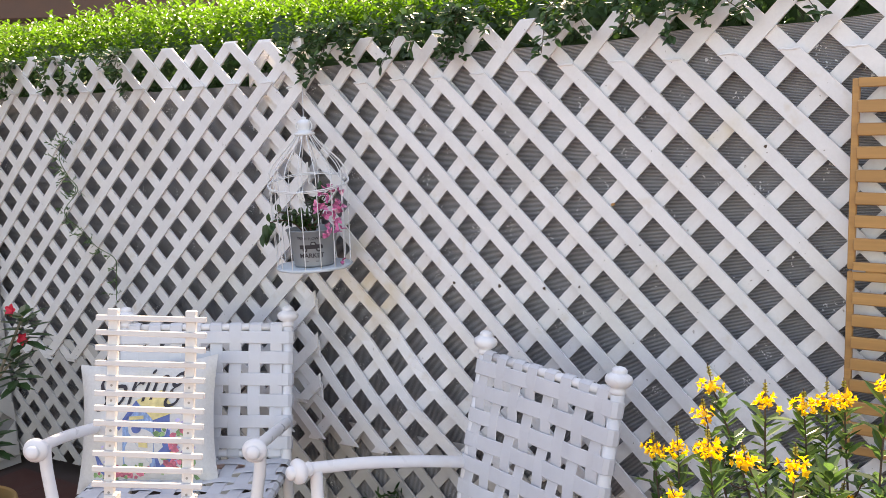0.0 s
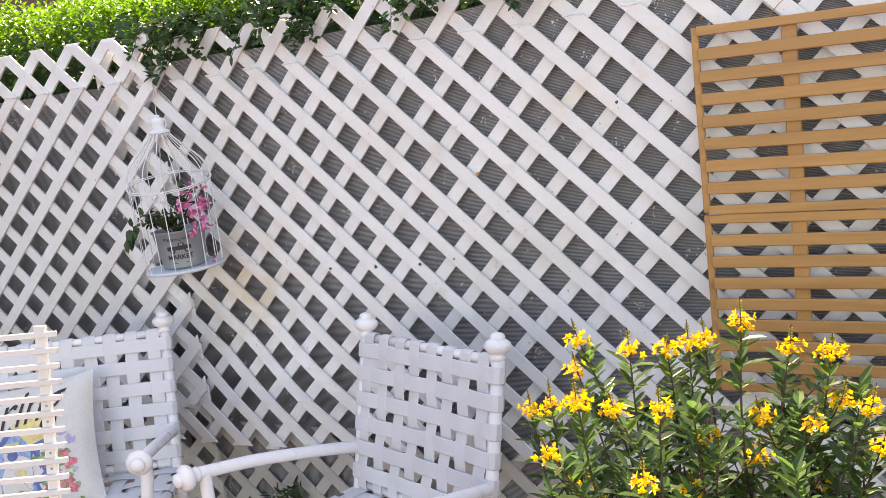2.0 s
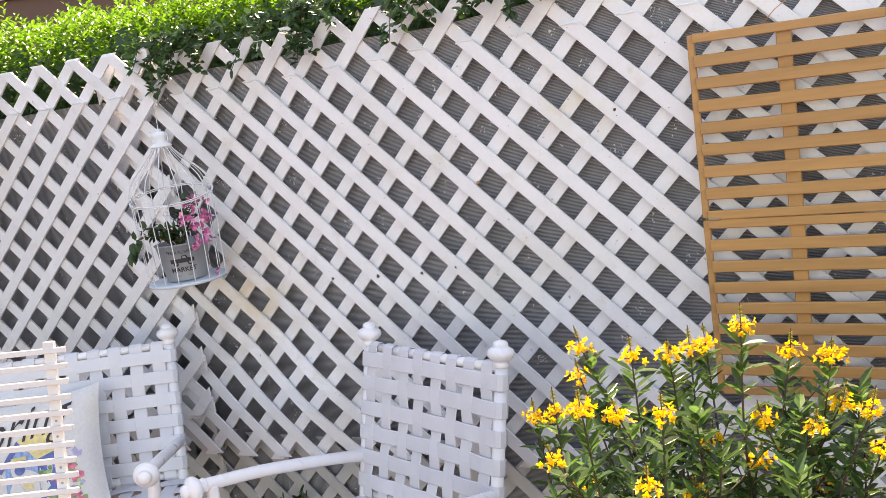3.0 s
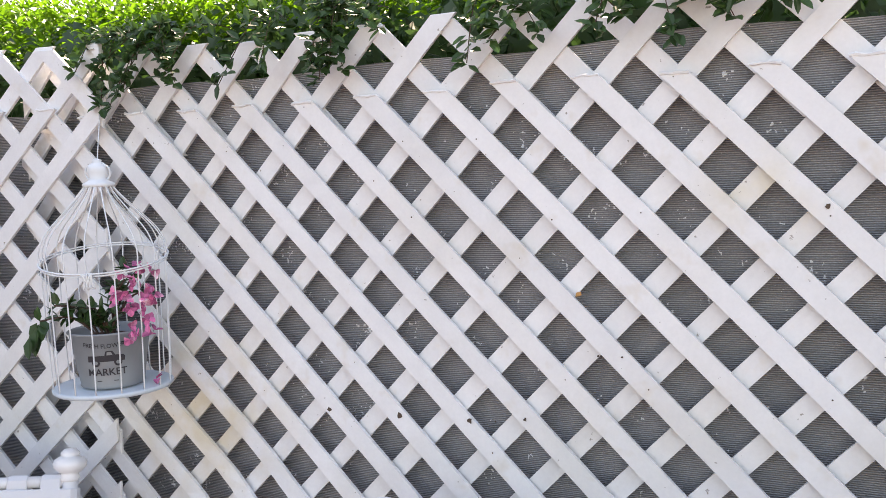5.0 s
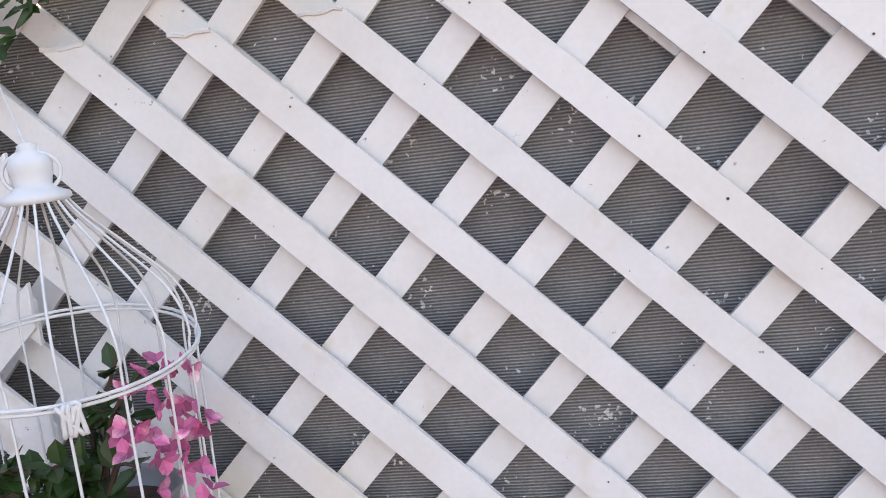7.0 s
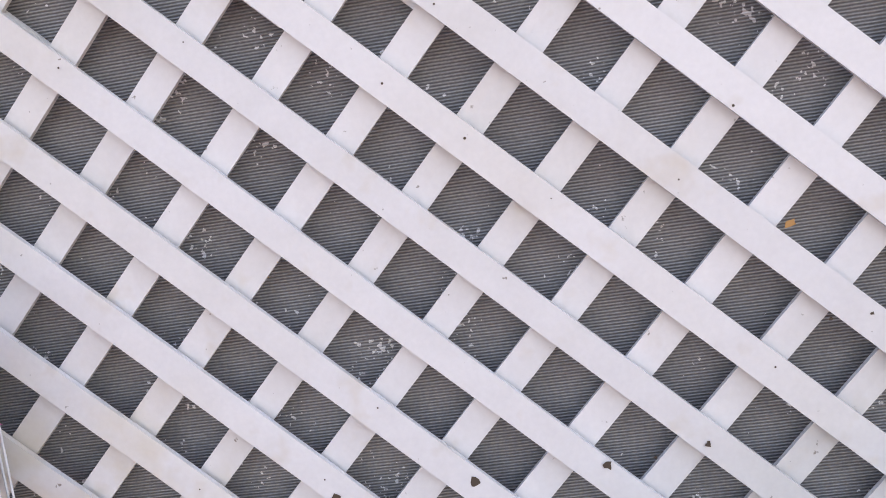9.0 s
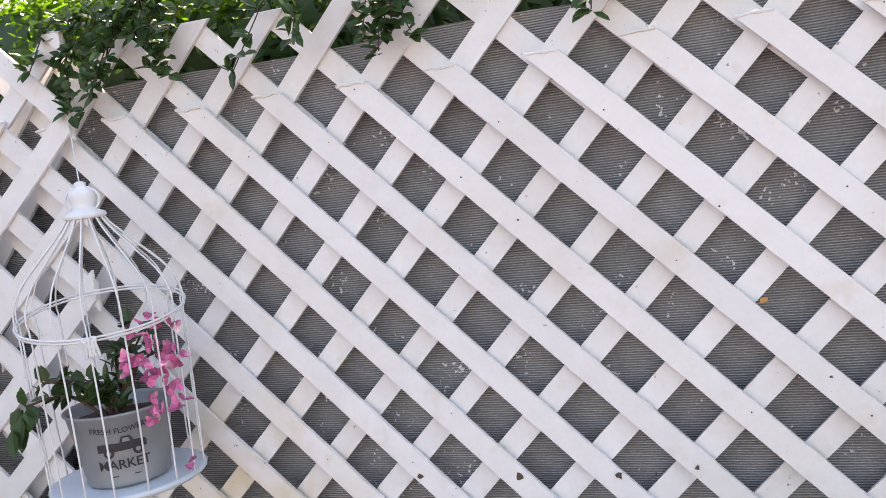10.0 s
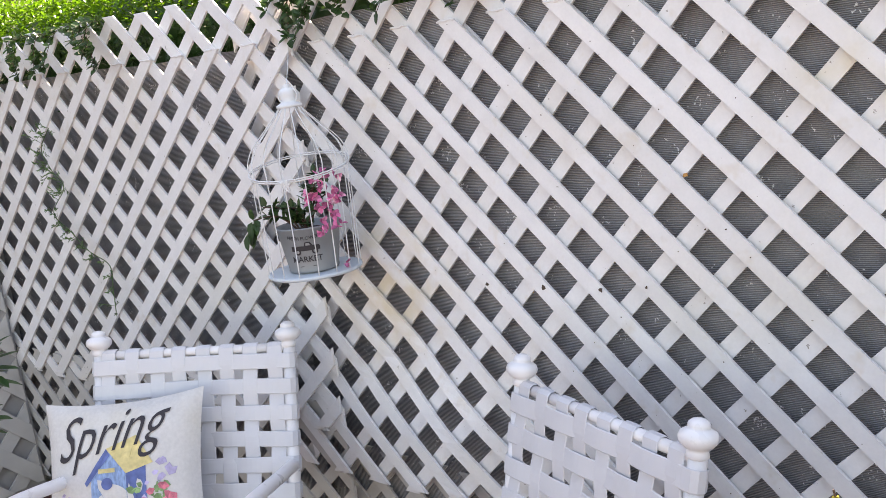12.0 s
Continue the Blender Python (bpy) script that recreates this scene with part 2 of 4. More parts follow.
def mesh_part(name, verts, faces, mat, parent=None, label="", smooth=False):
    me = bpy.data.meshes.new(name)
    me.from_pydata([tuple(v) for v in verts], [], [tuple(f) for f in faces])
    me.materials.append(mat)
    if smooth:
        me.shade_smooth()
    ob = new(name, me)
    if parent:
        ob.parent = parent
    if label:
        tagged(ob, label)
    return ob


def base(name, m, label, category, group="", kind=""):
    ob = new(name)
    ob.matrix_world = m
    return tagged(ob, label, category, group, kind)


def box(bm, c, s, bevel=0.0, m=None):
    r = bmesh.ops.create_cube(bm, size=1, matrix=(m or Matrix()) @ Matrix.Translation(c) @ Matrix.Diagonal((*s, 1)))
    if bevel:
        es = {e for v in r["verts"] for e in v.link_edges}
        bmesh.ops.bevel(bm, geom=list(es), offset=bevel, segments=1, affect="EDGES")
    return bm


def tube(bm, pts, rad, seg=8, closed=False, caps=True):
    """A round tube along points; rad: one radius or one for each point."""
    pts = [Vector(p) for p in pts]
    n = len(pts)
    rad = rad if hasattr(rad, "__len__") else [rad] * n
    rings, up = [], None
    for i, p in enumerate(pts):
        a = pts[(i - 1) % n] if closed or i else p
        b = pts[(i + 1) % n] if closed or i < n - 1 else p
        d = (b - a).normalized()
        if up is None:
            up = d.orthogonal().normalized()
        up = (up - d * up.dot(d)).normalized()
        side = d.cross(up)
        rings.append([bm.verts.new(p + (up * math.cos(6.28319 * k / seg) + side * math.sin(6.28319 * k / seg)) * rad[i]) for k in range(seg)])
    for i in range(n if closed else n - 1):
        A, B = rings[i], rings[(i + 1) % n]
        for k in range(seg):
            bm.faces.new((A[k], A[(k + 1) % seg], B[(k + 1) % seg], B[k]))
    if caps and not closed:
        bm.faces.new(rings[0][::-1])
        bm.faces.new(rings[-1])
    return bm


def lathe(bm, prof, seg=20, m=None, close=True):
    """Turned shape from (radius, height) pairs round z."""
    m = m or Matrix()
    rings = [[bm.verts.new(m @ Vector((max(r, 1e-4) * math.cos(6.28319 * k / seg), max(r, 1e-4) * math.sin(6.28319 * k / seg), z))) for k in range(seg)] for r, z in prof]
    for A, B in zip(rings, rings[1:]):
        for k in range(seg):
            bm.faces.new((A[k], A[(k + 1) % seg], B[(k + 1) % seg], B[k]))
    if close:
        bm.faces.new(rings[0][::-1])
        bm.faces.new(rings[-1])
    return bm


def curve_pts(ctrl, n):
    """Smooth points through control points."""
    c = [Vector(p) for p in ctrl]
    out = []
    for i in range(len(c) - 1):
        p0, p1, p2, p3 = c[max(i - 1, 0)], c[i], c[i + 1], c[min(i + 2, len(c) - 1)]
        for k in range(n):
            t = k / n
            out.append(0.5 * ((2 * p1) + (p2 - p0) * t + (2 * p0 - 5 * p1 + 4 * p2 - p3) * t * t + (3 * p1 - p0 - 3 * p2 + p3) * t ** 3))
    return out + [c[-1]]


def clip(poly, axis, limit, keep_less):
    out = []
    for i, a in enumerate(poly):
        b = poly[(i + 1) % len(poly)]
        va, vb = (axis(p) if callable(axis) else p[axis] for p in (a, b))
        ia, ib = (va <= limit) == keep_less, (vb <= limit) == keep_less
        if ia:
            out.append(a)
        if ia != ib:
            t = (limit - va) / (vb - va)
            out.append((a[0] + (b[0] - a[0]) * t, a[1] + (b[1] - a[1]) * t))
    return out


def prism(bm, poly, front, thick, edge=0.0015):
    """A board of outline poly in the x-z plane, its face at y = front towards -y, with eased edges."""
    n = len(poly)
    cx, cz = sum(p[0] for p in poly) / n, sum(p[1] for p in poly) / n
    inner = [(x + (cx - x) * edge / max(math.hypot(cx - x, cz - z), 0.02) * 1.5, z + (cz - z) * edge / max(math.hypot(cx - x, cz - z), 0.02) * 1.5) for x, z in poly]
    A = [bm.verts.new((x, front, z)) for x, z in inner]
    B = [bm.verts.new((x, front + edge, z)) for x, z in poly]
    C = [bm.verts.new((x, front + thick, z)) for x, z in poly]
    for P, Q in ((A, B), (B, C)):
        for i in range(n):
            bm.faces.new((P[i], P[(i + 1) % n], Q[(i + 1) % n], Q[i]))
    bm.faces.new(A)
    bm.faces.new(C[::-1])
    bmesh.ops.recalc_face_normals(bm, faces=bm.faces[:])
    return bm


def leaf_mesh(name, leaves, mat, parent=None, label="", curl=0.25, tipped=True):
    """One mesh of many folded leaves; leaves: (root, direction, length, width, up)."""
    V, Fc = [], []
    for p, d, ln, w, up in leaves:
        d = d.normalized()
        s = d.cross(up)
        s = s.normalized() if s.length > 1e-3 else d.orthogonal().normalized()
        u = s.cross(d)
        i = len(V)
        V += [p, p + d * ln * 0.35 + s * w * 0.5 + u * w * curl, p + d * ln * 0.75 + s * w * 0.36 + u * w * curl * 0.6, p + d * ln - u * w * curl * 0.5,
              p + d * ln * 0.75 - s * w * 0.36 + u * w * curl * 0.6, p + d * ln * 0.35 - s * w * 0.5 + u * w * curl, p + d * ln * 0.5 - u * 0.0005]
        Fc += [(i, i + 1, i + 6), (i + 1, i + 2, i + 6), (i + 2, i + 3, i + 6), (i + 3, i + 4, i + 6), (i + 4, i + 5, i + 6), (i + 5, i, i + 6)]
    return mesh_part(name, V, Fc, mat, parent, label)


def rnd(a, b):
    return random.uniform(a, b)


def rdir():
    v = Vector((random.gauss(0, 1), random.gauss(0, 1), random.gauss(0, 1)))
    return v.normalized()


def text_mesh(body, size, shear=0.0, weight=0.0):
    """Vertices and faces of a word in the built-in font, centred, in x-y."""
    cu = bpy.data.curves.new("text", "FONT")
    cu.body, cu.size, cu.shear, cu.offset = body, size, shear, weight
    cu.align_x, cu.align_y, cu.resolution_u = "CENTER", "CENTER", 3
    ob = new("text", cu)
    bpy.context.view_layer.update()
    me = bpy.data.meshes.new_from_object(ob.evaluated_get(bpy.context.evaluated_depsgraph_get()))
    bpy.data.objects.remove(ob)
    V, Fc = [v.co.copy() for v in me.vertices], [tuple(p.vertices) for p in me.polygons]
    bpy.data.meshes.remove(me)
    return V, Fc


# ---- ground ----
bm = bmesh.new()
bmesh.ops.create_grid(bm, x_segments=2, y_segments=2, size=150, matrix=Matrix.Translation((0, 0, -0.012)))
ground = tagged(part("ground", bm, pale_ground), "reddish brown paved garden ground", "ground", kind="structure")

# ---- grey screen behind the lattice ----
P, W = 0.153, 0.0384           # lattice period along x, slat width
left_m = Matrix.Translation((-1.1356, -0.0439, 1.5752)) @ Matrix((        # the fence turns at the seam; its old panel is slightly racked
    (1.043, -0.079, 0.013, 0), (0.079, 1.0, 0.0255, 0), (-0.042, 0, 1.005, 0), (0, 0, 0, 1)))


def ease(t):
    t = min(max(t, 0.0), 1.0)
    return t * t * (3 - 2 * t)


def warp_right(x, z):
    """How the right panel bows out towards the seam and at its loose lower corner."""
    bow = ease((-0.45 - x) / 0.40) * (0.007 + 0.019 * ease((1.30 - z) / 0.40))
    return Vector((0, -max(bow, 0.045 * ease((0.90 - z) / 0.38) * ease((-0.15 - x) / 0.35)), 0))


def warp_left(x, z):
    """The end of the left panel rides up over the right one."""
    return Vector((1.05, -1.0, -0.45 * z)) * 0.030 * ease((x + 0.20) / 0.40)


def no_warp(x, z):
    return Vector((0, 0, 0))


def sheet(name, x0, x1, z0, z1, y, mat, m, label, wave=0.006):
    """A thin hung sheet with a slightly wavy surface and top edge."""
    V, Fc = [], []
    nx, nz = 60, 24
    for side in (0, 1):
        for i in range(nx + 1):
            for j in range(nz + 1):
                x = x0 + (x1 - x0) * i / nx
                top = z1 + 0.012 * noise.noise(Vector((x * 3, 4.2, 1)))
                z = z0 + (top - z0) * j / nz
                V.append((x, y + side * 0.004 + wave * noise.noise(Vector((x * 2.2, z * 2.2, 7))), z))
    k = (nx + 1) * (nz + 1)
    for i in range(nx):
        for j in range(nz):
            a = i * (nz + 1) + j
            Fc.append((a, a + nz + 1, a + nz + 2, a + 1))
            Fc.append((k + a, k + a + 1, k + a + nz + 2, k + a + nz + 1))
    for j in range(nz):
        Fc.append((j, j + 1, k + j + 1, k + j))
    for i in range(nx):
        a = i * (nz + 1) + nz
        Fc.append((a, a + nz + 1, k + a + nz + 1, k + a))
    ob = mesh_part(name, V, Fc, mat)
    ob.matrix_world = m
    return tagged(ob, label, "screen", kind="structure")


sheet("screen_right", -1.16, 2.6, 0.0, 1.70, 0.040, screen, Matrix(), "grey ribbed privacy screen hung behind the white lattice")
sheet("screen_left", -1.62, 0.10, -1.50, 0.078, 0.062, screen, left_m, "grey ribbed privacy screen behind the left lattice panel")

# ---- lattice panels ----
def lattice(fence, x0, x1, z0, z1, c0, kind, front, thick=0.0075, mat=paint, name="slat", ragged=0.006, wid=W, per=P, bead=False, edges=(), warp=no_warp):
    """Diagonal slats of one layer: kind -1 falls to the right, +1 rises to the right; c0: where one of them crosses z = 0."""
    k0, k1 = int((x0 - 4 - c0) / per), int((x1 + 4 - c0) / per)
    for k in range(k0, k1 + 1):
        c = c0 + k * per + rnd(-0.0015, 0.0015)
        h = wid * 0.7071 * rnd(0.97, 1.03)
        tw = rnd(-0.003, 0.003)
        za, zb = z0 - 0.2, z1 + 0.2
        poly = [(c + kind * za - h, za), (c + kind * za + h, za), (c + tw + kind * zb + h, zb), (c + tw + kind * zb - h, zb)]
        for ax, lim, less in (*edges, (0, x0, False), (0, x1, True), (1, z0 + rnd(-ragged, ragged), False), (1, z1 + rnd(-ragged, ragged), True)):
            poly = clip(poly, ax, lim, less) if len(poly) > 2 else poly
        if len(poly) < 3:
            continue
        area = abs(sum(a[0] * b[1] - b[0] * a[1] for a, b in zip(poly, poly[1:] + poly[:1]))) / 2
        if area < 0.0006:
            continue
        bm = prism(bmesh.new(), poly, front + rnd(-0.001, 0.001), thick)
        top = max(p[1] for p in poly)
        ends = sorted(p[0] for p in poly if p[1] > top - 1e-4)
        if bead and len(ends) > 1:                       # rolled paint along the sawn top
            n = 5
            xs = [ends[0] + 0.001 + (ends[-1] - ends[0] - 0.002) * i / n for i in range(n + 1)]
            tube(bm, [(x, front - 0.0005, top + rnd(-0.0018, 0.0016)) for x in xs], [rnd(0.0022, 0.0038) for _ in xs], 6)
        if warp is not no_warp:
            zs = [p[1] for p in poly]
            for i in range(1, 26):
                zc = min(zs) + (max(zs) - min(zs)) * i / 26
                if warp(c + kind * zc, zc).length > 1e-4:
                    bmesh.ops.bisect_plane(bm, geom=bm.verts[:] + bm.edges[:] + bm.faces[:], plane_co=(0, 0, zc), plane_no=(0, 0, 1))
            for v in bm.verts:
                v.co += warp(v.co.x, v.co.z)
        part(name, bm, mat, fence)


Z0 = 1.617
right_end = ((lambda p: p[0], -1.165, False),)       # saw cuts where the two panels overlap
left_end = ((lambda p: p[0] + 0.0125 * p[1], 0.238, True),)
right = base("lattice_fence", Matrix(), "white painted wooden lattice fence panel over a grey screen", "fence", "lattice panels")
lattice(right, -1.2, 1.95, 0.375, 1.632, Z0 + 0.0045, -1, -0.0145, bead=True, edges=right_end, warp=warp_right)      # front layer
lattice(right, -1.2, 1.95, 0.36, 1.774, -Z0, 1, 0.0035, edges=right_end, warp=warp_right)                   # back layer
lattice(right, -1.2, 1.95, 1.54, 1.775, Z0 - 0.003, -1, 0.0120, edges=right_end, warp=warp_right)           # upper strip

left = base("lattice_fence", left_m, "white painted wooden lattice fence panel over a grey screen", "fence", "lattice panels")
lattice(left, -1.575, 0.40, -1.06, 0.088, 0.0, 1, -0.006, bead=True, edges=left_end, warp=warp_left)
lattice(left, -1.575, 0.40, -1.07, 0.2335, 0.0, -1, 0.0035, edges=left_end, warp=warp_left)
lattice(left, -1.575, 0.40, 0.045, 0.2345, -0.006, 1, 0.0120, edges=left_end, warp=warp_left)

low_right = base("lattice_fence", Matrix(), "greyish white lattice panel along the foot of the fence", "fence", "lattice panels")
lattice(low_right, -0.98, 1.95, 0.03, 0.43, Z0 + 0.012, -1, 0.014, mat=grey_paint)
lattice(low_right, -0.98, 1.95, 0.02, 0.43, -Z0 - 0.010, 1, 0.0235, mat=grey_paint)
low_left = base("lattice_fence", left_m @ Matrix.Translation((0, 0.022, -1.576)), "greyish white lattice panel along the foot of the fence", "fence", "lattice panels")
lattice(low_left, -1.55, 0.235, 0.03, 0.60, 0.03, -1, 0.0, mat=grey_paint, wid=0.036, per=0.135)
lattice(low_left, -1.55, 0.235, 0.02, 0.60, 0.06, 1, 0.009, mat=grey_paint, wid=0.036, per=0.135)

side_m = Matrix.Translation((-2.70, -0.20, 0)) @ pose(0, 0, 0, 0, 0, 90)
side = base("lattice_fence", side_m, "greyish white lattice panel closing the corner", "fence", "lattice panels")
lattice(side, -2.4, 0.0, 0.05, 1.75, 0.07, -1, -0.006, mat=grey_paint, wid=0.06, per=0.19)
lattice(side, -2.4, 0.0, 0.05, 1.76, 0.02, 1, 0.0035, mat=grey_paint, wid=0.06, per=0.19)
sheet("screen_side", -2.4, 0.02, 0.0, 1.72, 0.03, stucco, side_m, "pale grey board behind the side lattice", 0.004)

# unseen wall, added to cut the skylight on the left corner
bm = box(bmesh.new(), (-2.86, -2.6, 1.45), (0.12, 5.2, 2.9), 0.01)
tagged(part("wall_west", bm, stucco), "plain grey wall added out of view to block skylight from the left", "wall", kind="structure")

# worn spots, knots and nail heads on the right panel
for x, z, r, mat in ((0.268, 1.244, 0.009, "wood"), (-0.125, 0.984, 0.010, "hole"), (0.034, 0.988, 0.008, "hole"), (0.152, 0.999, 0.005, "hole"),
                     (-0.295, 0.985, 0.008, "hole"), (0.692, 1.397, 0.006, "hole"), (0.09, 0.99, 0.003, "hole"), (0.30, 1.13, 0.003, "hole"), (0.345, 1.13, 0.003, "hole")):
    bm = bmesh.new()
    bmesh.ops.create_circle(bm, cap_ends=True, radius=r * 0.68, segments=9, matrix=Matrix.Translation((x + 0.004, -0.0163, z)) @ pose(0, 0, 0, 90))
    for v in bm.verts:
        v.co += Vector((rnd(-0.3, 0.3) * r, 0, rnd(-0.4, 0.2) * r))
    part("worn_spot", bm, cedar if mat == "wood" else chip, right, "dry leaf caught on the slat" if mat == "wood" else "dark knot hole")

V, Fc = [], []
for i in range(-6, 13):
    for s in range(0, 17):
        x, z = (i + (s % 2) / 2) * P + 0.004, Z0 - s * P / 2
        if -0.86 < x < 1.9 and 0.4 < z < 1.62 and random.random() < 0.28:
            x, z, r, n = x + rnd(-0.012, 0.012), z + rnd(-0.008, 0.008), rnd(0.0008, 0.0018), len(V)
            V += [(x + r * math.cos(1.0472 * k), -0.0164, z + r * math.sin(1.0472 * k)) for k in range(6)]
            Fc.append(tuple(range(n, n + 6)))
tagged(mesh_part("nail_heads", V, Fc, chip, right, "tiny dark nail heads"), kind="stuff")

# ---- slatted wooden trellis on the fence ----
def wood_trellis():
    top = base("wood_trellis", pose(0.890, -0.05, 0.638, 0, 1.2, 0), "varnished yellow-brown slatted wooden folding panel hung on the fence", "trellis")
    wd, half = 0.455, 0.4575
    for i in range(2):
        z = i * half + i * 0.001
        for x, w in ((0.008, 0.016), (wd * 0.49, 0.034), (wd - 0.008, 0.016)):
            part("stile", box(bmesh.new(), (x, 0.004, z + half / 2), (w, 0.016, half - 0.004), 0.002), cedar, top)
        for j in range(9):
            h = 0.0295 if 0 < j < 8 else 0.0225
            zz = z + 0.0115 + (half - 0.023) * j / 8
            m = pose(wd / 2, -0.011, zz, 0, rnd(-0.25, 0.25), 0)
            part("slat", box(bmesh.new(), (0, 0, 0), (wd - 0.030, 0.010, h), 0.0022, m), cedar, top)
    for x in (0.03, wd - 0.03):
        part("hinge", box(bmesh.new(), (x, -0.0175, half + 0.002), (0.03, 0.003, 0.004), 0.0008), steel, top)
    bm = tube(bmesh.new(), curve_pts([(0.18, -0.012, 0.915), (0.21, -0.018, 0.945), (0.235, 0.02, 0.965)], 5), 0.0012, 5)
    part("wire_tie", bm, cedar, top)
    return top


wood_trellis()

# ---- woven strap chairs ----
KNOB = [(0.014, 0), (0.020, 0.006), (0.0185, 0.014), (0.0165, 0.018), (0.025, 0.022), (0.0325, 0.031), (0.034, 0.039), (0.031, 0.047), (0.022, 0.0525), (0.0175, 0.054),
        (0.019, 0.058), (0.018, 0.063), (0.0125, 0.068), (0.005, 0.070), (0.0005, 0.0705)]


def ribbon(path, width, thick, across):
    """A flat strap along path, a list of (centre, outward normal); across: the strap's width direction."""
    bm = bmesh.new()
    rows = []
    w = width / 2
    for p, nor in path:
        rows.append([bm.verts.new(p + across * a * w + nor * thick * b) for a, b in ((-1, -0.1), (-0.88, 0.9), (-0.4, 1.1), (0.4, 1.1), (0.88, 0.9), (1, -0.1), (0, -0.4))])
    for A, B in zip(rows, rows[1:]):
        for k in range(7):
            bm.faces.new((A[k], A[(k + 1) % 7], B[(k + 1) % 7], B[k]))
    bm.faces.new(rows[0][::-1])
    bm.faces.new(rows[-1])
    bmesh.ops.recalc_face_normals(bm, faces=bm.faces[:])
    return bm


def strap_path(at, along, Nn, length, cells, phase, wrap, sag, bow, side):
    """Over and under across the frame, wrapped round the rail at both ends."""
    out = []
    for k in range(5):
        a = math.pi * (1 - k / 4.5)
        n = Nn * math.cos(a) - along * math.sin(a)
        out.append((at + n * wrap, n))
    m = cells * 5
    for i in range(1, m):
        t = i / m
        ease = 1 - (2 * t - 1) ** 10
        h = wrap + (0.0030 * math.cos(math.pi * (t * cells - 0.5) + phase) - sag * math.sin(math.pi * t)) * ease
        out.append((at + along * length * t + Nn * h + side * bow * math.sin(math.pi * t), Nn))
    end = at + along * length
    for k in range(5):
        a = math.pi * (k + 0.5) / 4.5
        n = Nn * math.cos(a) + along * math.sin(a)
        out.append((end + n * wrap, n))
    return out


def weave(chair, origin, U, V, lu, lv, nu, nv, strap_u, strap_v, name, sag, wrap_v, wrap_u):
    """nu straps along V and nv straps along U, woven in the plane origin + u U + v V."""
    Nn = U.cross(V).normalized()
    for i in range(nu):
        at = origin + U * (lu * (i + 0.5) / nu + rnd(-0.003, 0.003))
        s = sag * math.sin(math.pi * (i + 0.5) / nu)
        part(name, ribbon(strap_path(at, V, Nn, lv, nv, math.pi * i, wrap_v, s, rnd(-0.005, 0.005), U), strap_u, 0.0016, U), strap_white, chair)
    for j in range(nv):
        at = origin + V * (lv * (j + 0.5) / nv + rnd(-0.003, 0.003))
        s = sag * math.sin(math.pi * (j + 0.5) / nv)
        part(name, ribbon(strap_path(at, U, Nn, lu, nu, math.pi * (j + 1), wrap_u, s, rnd(-0.004, 0.004), V), strap_v, 0.0016, V), strap_white, chair)


def chair_build(m, label):
    c = base("patio_chair", m, label, "chair", "woven patio chairs")
    hw, top_z, seat_z, lean = 0.264, 0.843, 0.42, 0.111
    for s in (-1, 1):
        bm = tube(bmesh.new(), [(s * hw, 0.06, 0.0), (s * hw, 0.0, seat_z), (s * hw, lean, top_z)], 0.0165, 12)
        post = part("rear_post", bm, frame_white, c, smooth=True)
        bm = lathe(bmesh.new(), KNOB, 20, Matrix.Translation((s * hw, lean - 0.002, top_z - 0.004)) @ pose(0, 0, 0, -10))
        part("finial", bm, frame_white, post, "turned white ball finial", True)
        arm = curve_pts([(s * hw, 0.034, 0.540), (s * 0.280, -0.10, 0.573), (s * 0.292, -0.28, 0.613), (s * 0.294, -0.442, 0.640)], 7)
        arm = part("armrest", tube(bmesh.new(), arm, 0.0165, 12), frame_white, c, smooth=True)
        bm = lathe(bmesh.new(), KNOB, 20, Matrix.Translation((s * 0.294, -0.438, 0.640)) @ pose(0, 0, 0, 88))
        knob = part("arm_knob", bm, frame_white, arm, "turned white ball finial", True)
        leg = curve_pts([(s * 0.294, -0.425, 0.634), (s * 0.293, -0.428, 0.57), (s * 0.276, -0.436, 0.44), (s * 0.268, -0.442, 0.27), (s * 0.268, -0.45, 0.0)], 6)
        part("front_leg", tube(bmesh.new(), leg, 0.0165, 12), frame_white, c, smooth=True)
        part("side_rail", tube(bmesh.new(), [(s * 0.266, 0.0, seat_z - 0.012), (s * 0.272, -0.436, seat_z - 0.004)], 0.015, 10), frame_white, c, smooth=True)
    d = Vector((0, lean, top_z - seat_z)).normalized()
    low = Vector((-hw, 0.006, seat_z + 0.024))
    lv = (top_z - seat_z) - 0.014
    hi = low + d * lv
    across = Vector((2 * hw, 0, 0))
    part("top_rail", tube(bmesh.new(), [hi, hi + across], 0.0125, 12), frame_white, c, smooth=True)
    part("lower_rail", tube(bmesh.new(), [low, low + across], 0.0125, 12), frame_white, c, smooth=True)
    part("front_rail", tube(bmesh.new(), [(-0.272, -0.436, seat_z - 0.004), (0.272, -0.436, seat_z - 0.004)], 0.015, 12), frame_white, c, smooth=True)
    part("rear_rail", tube(bmesh.new(), [(-0.266, 0.0, seat_z - 0.012), (0.266, 0.0, seat_z - 0.012)], 0.015, 12), frame_white, c, smooth=True)
    weave(c, low, Vector((1, 0, 0)), d, 2 * hw, lv, 8, 6, 0.0405, 0.041, "back_strap", 0.010, 0.0150, 0.0190)
    weave(c, Vector((-0.269, -0.436, seat_z - 0.006)), Vector((1, 0, 0)), Vector((0, 1, 0)), 0.538, 0.436, 8, 7, 0.042, 0.040, "seat_strap", 0.014, 0.0175, 0.0175)
    return c


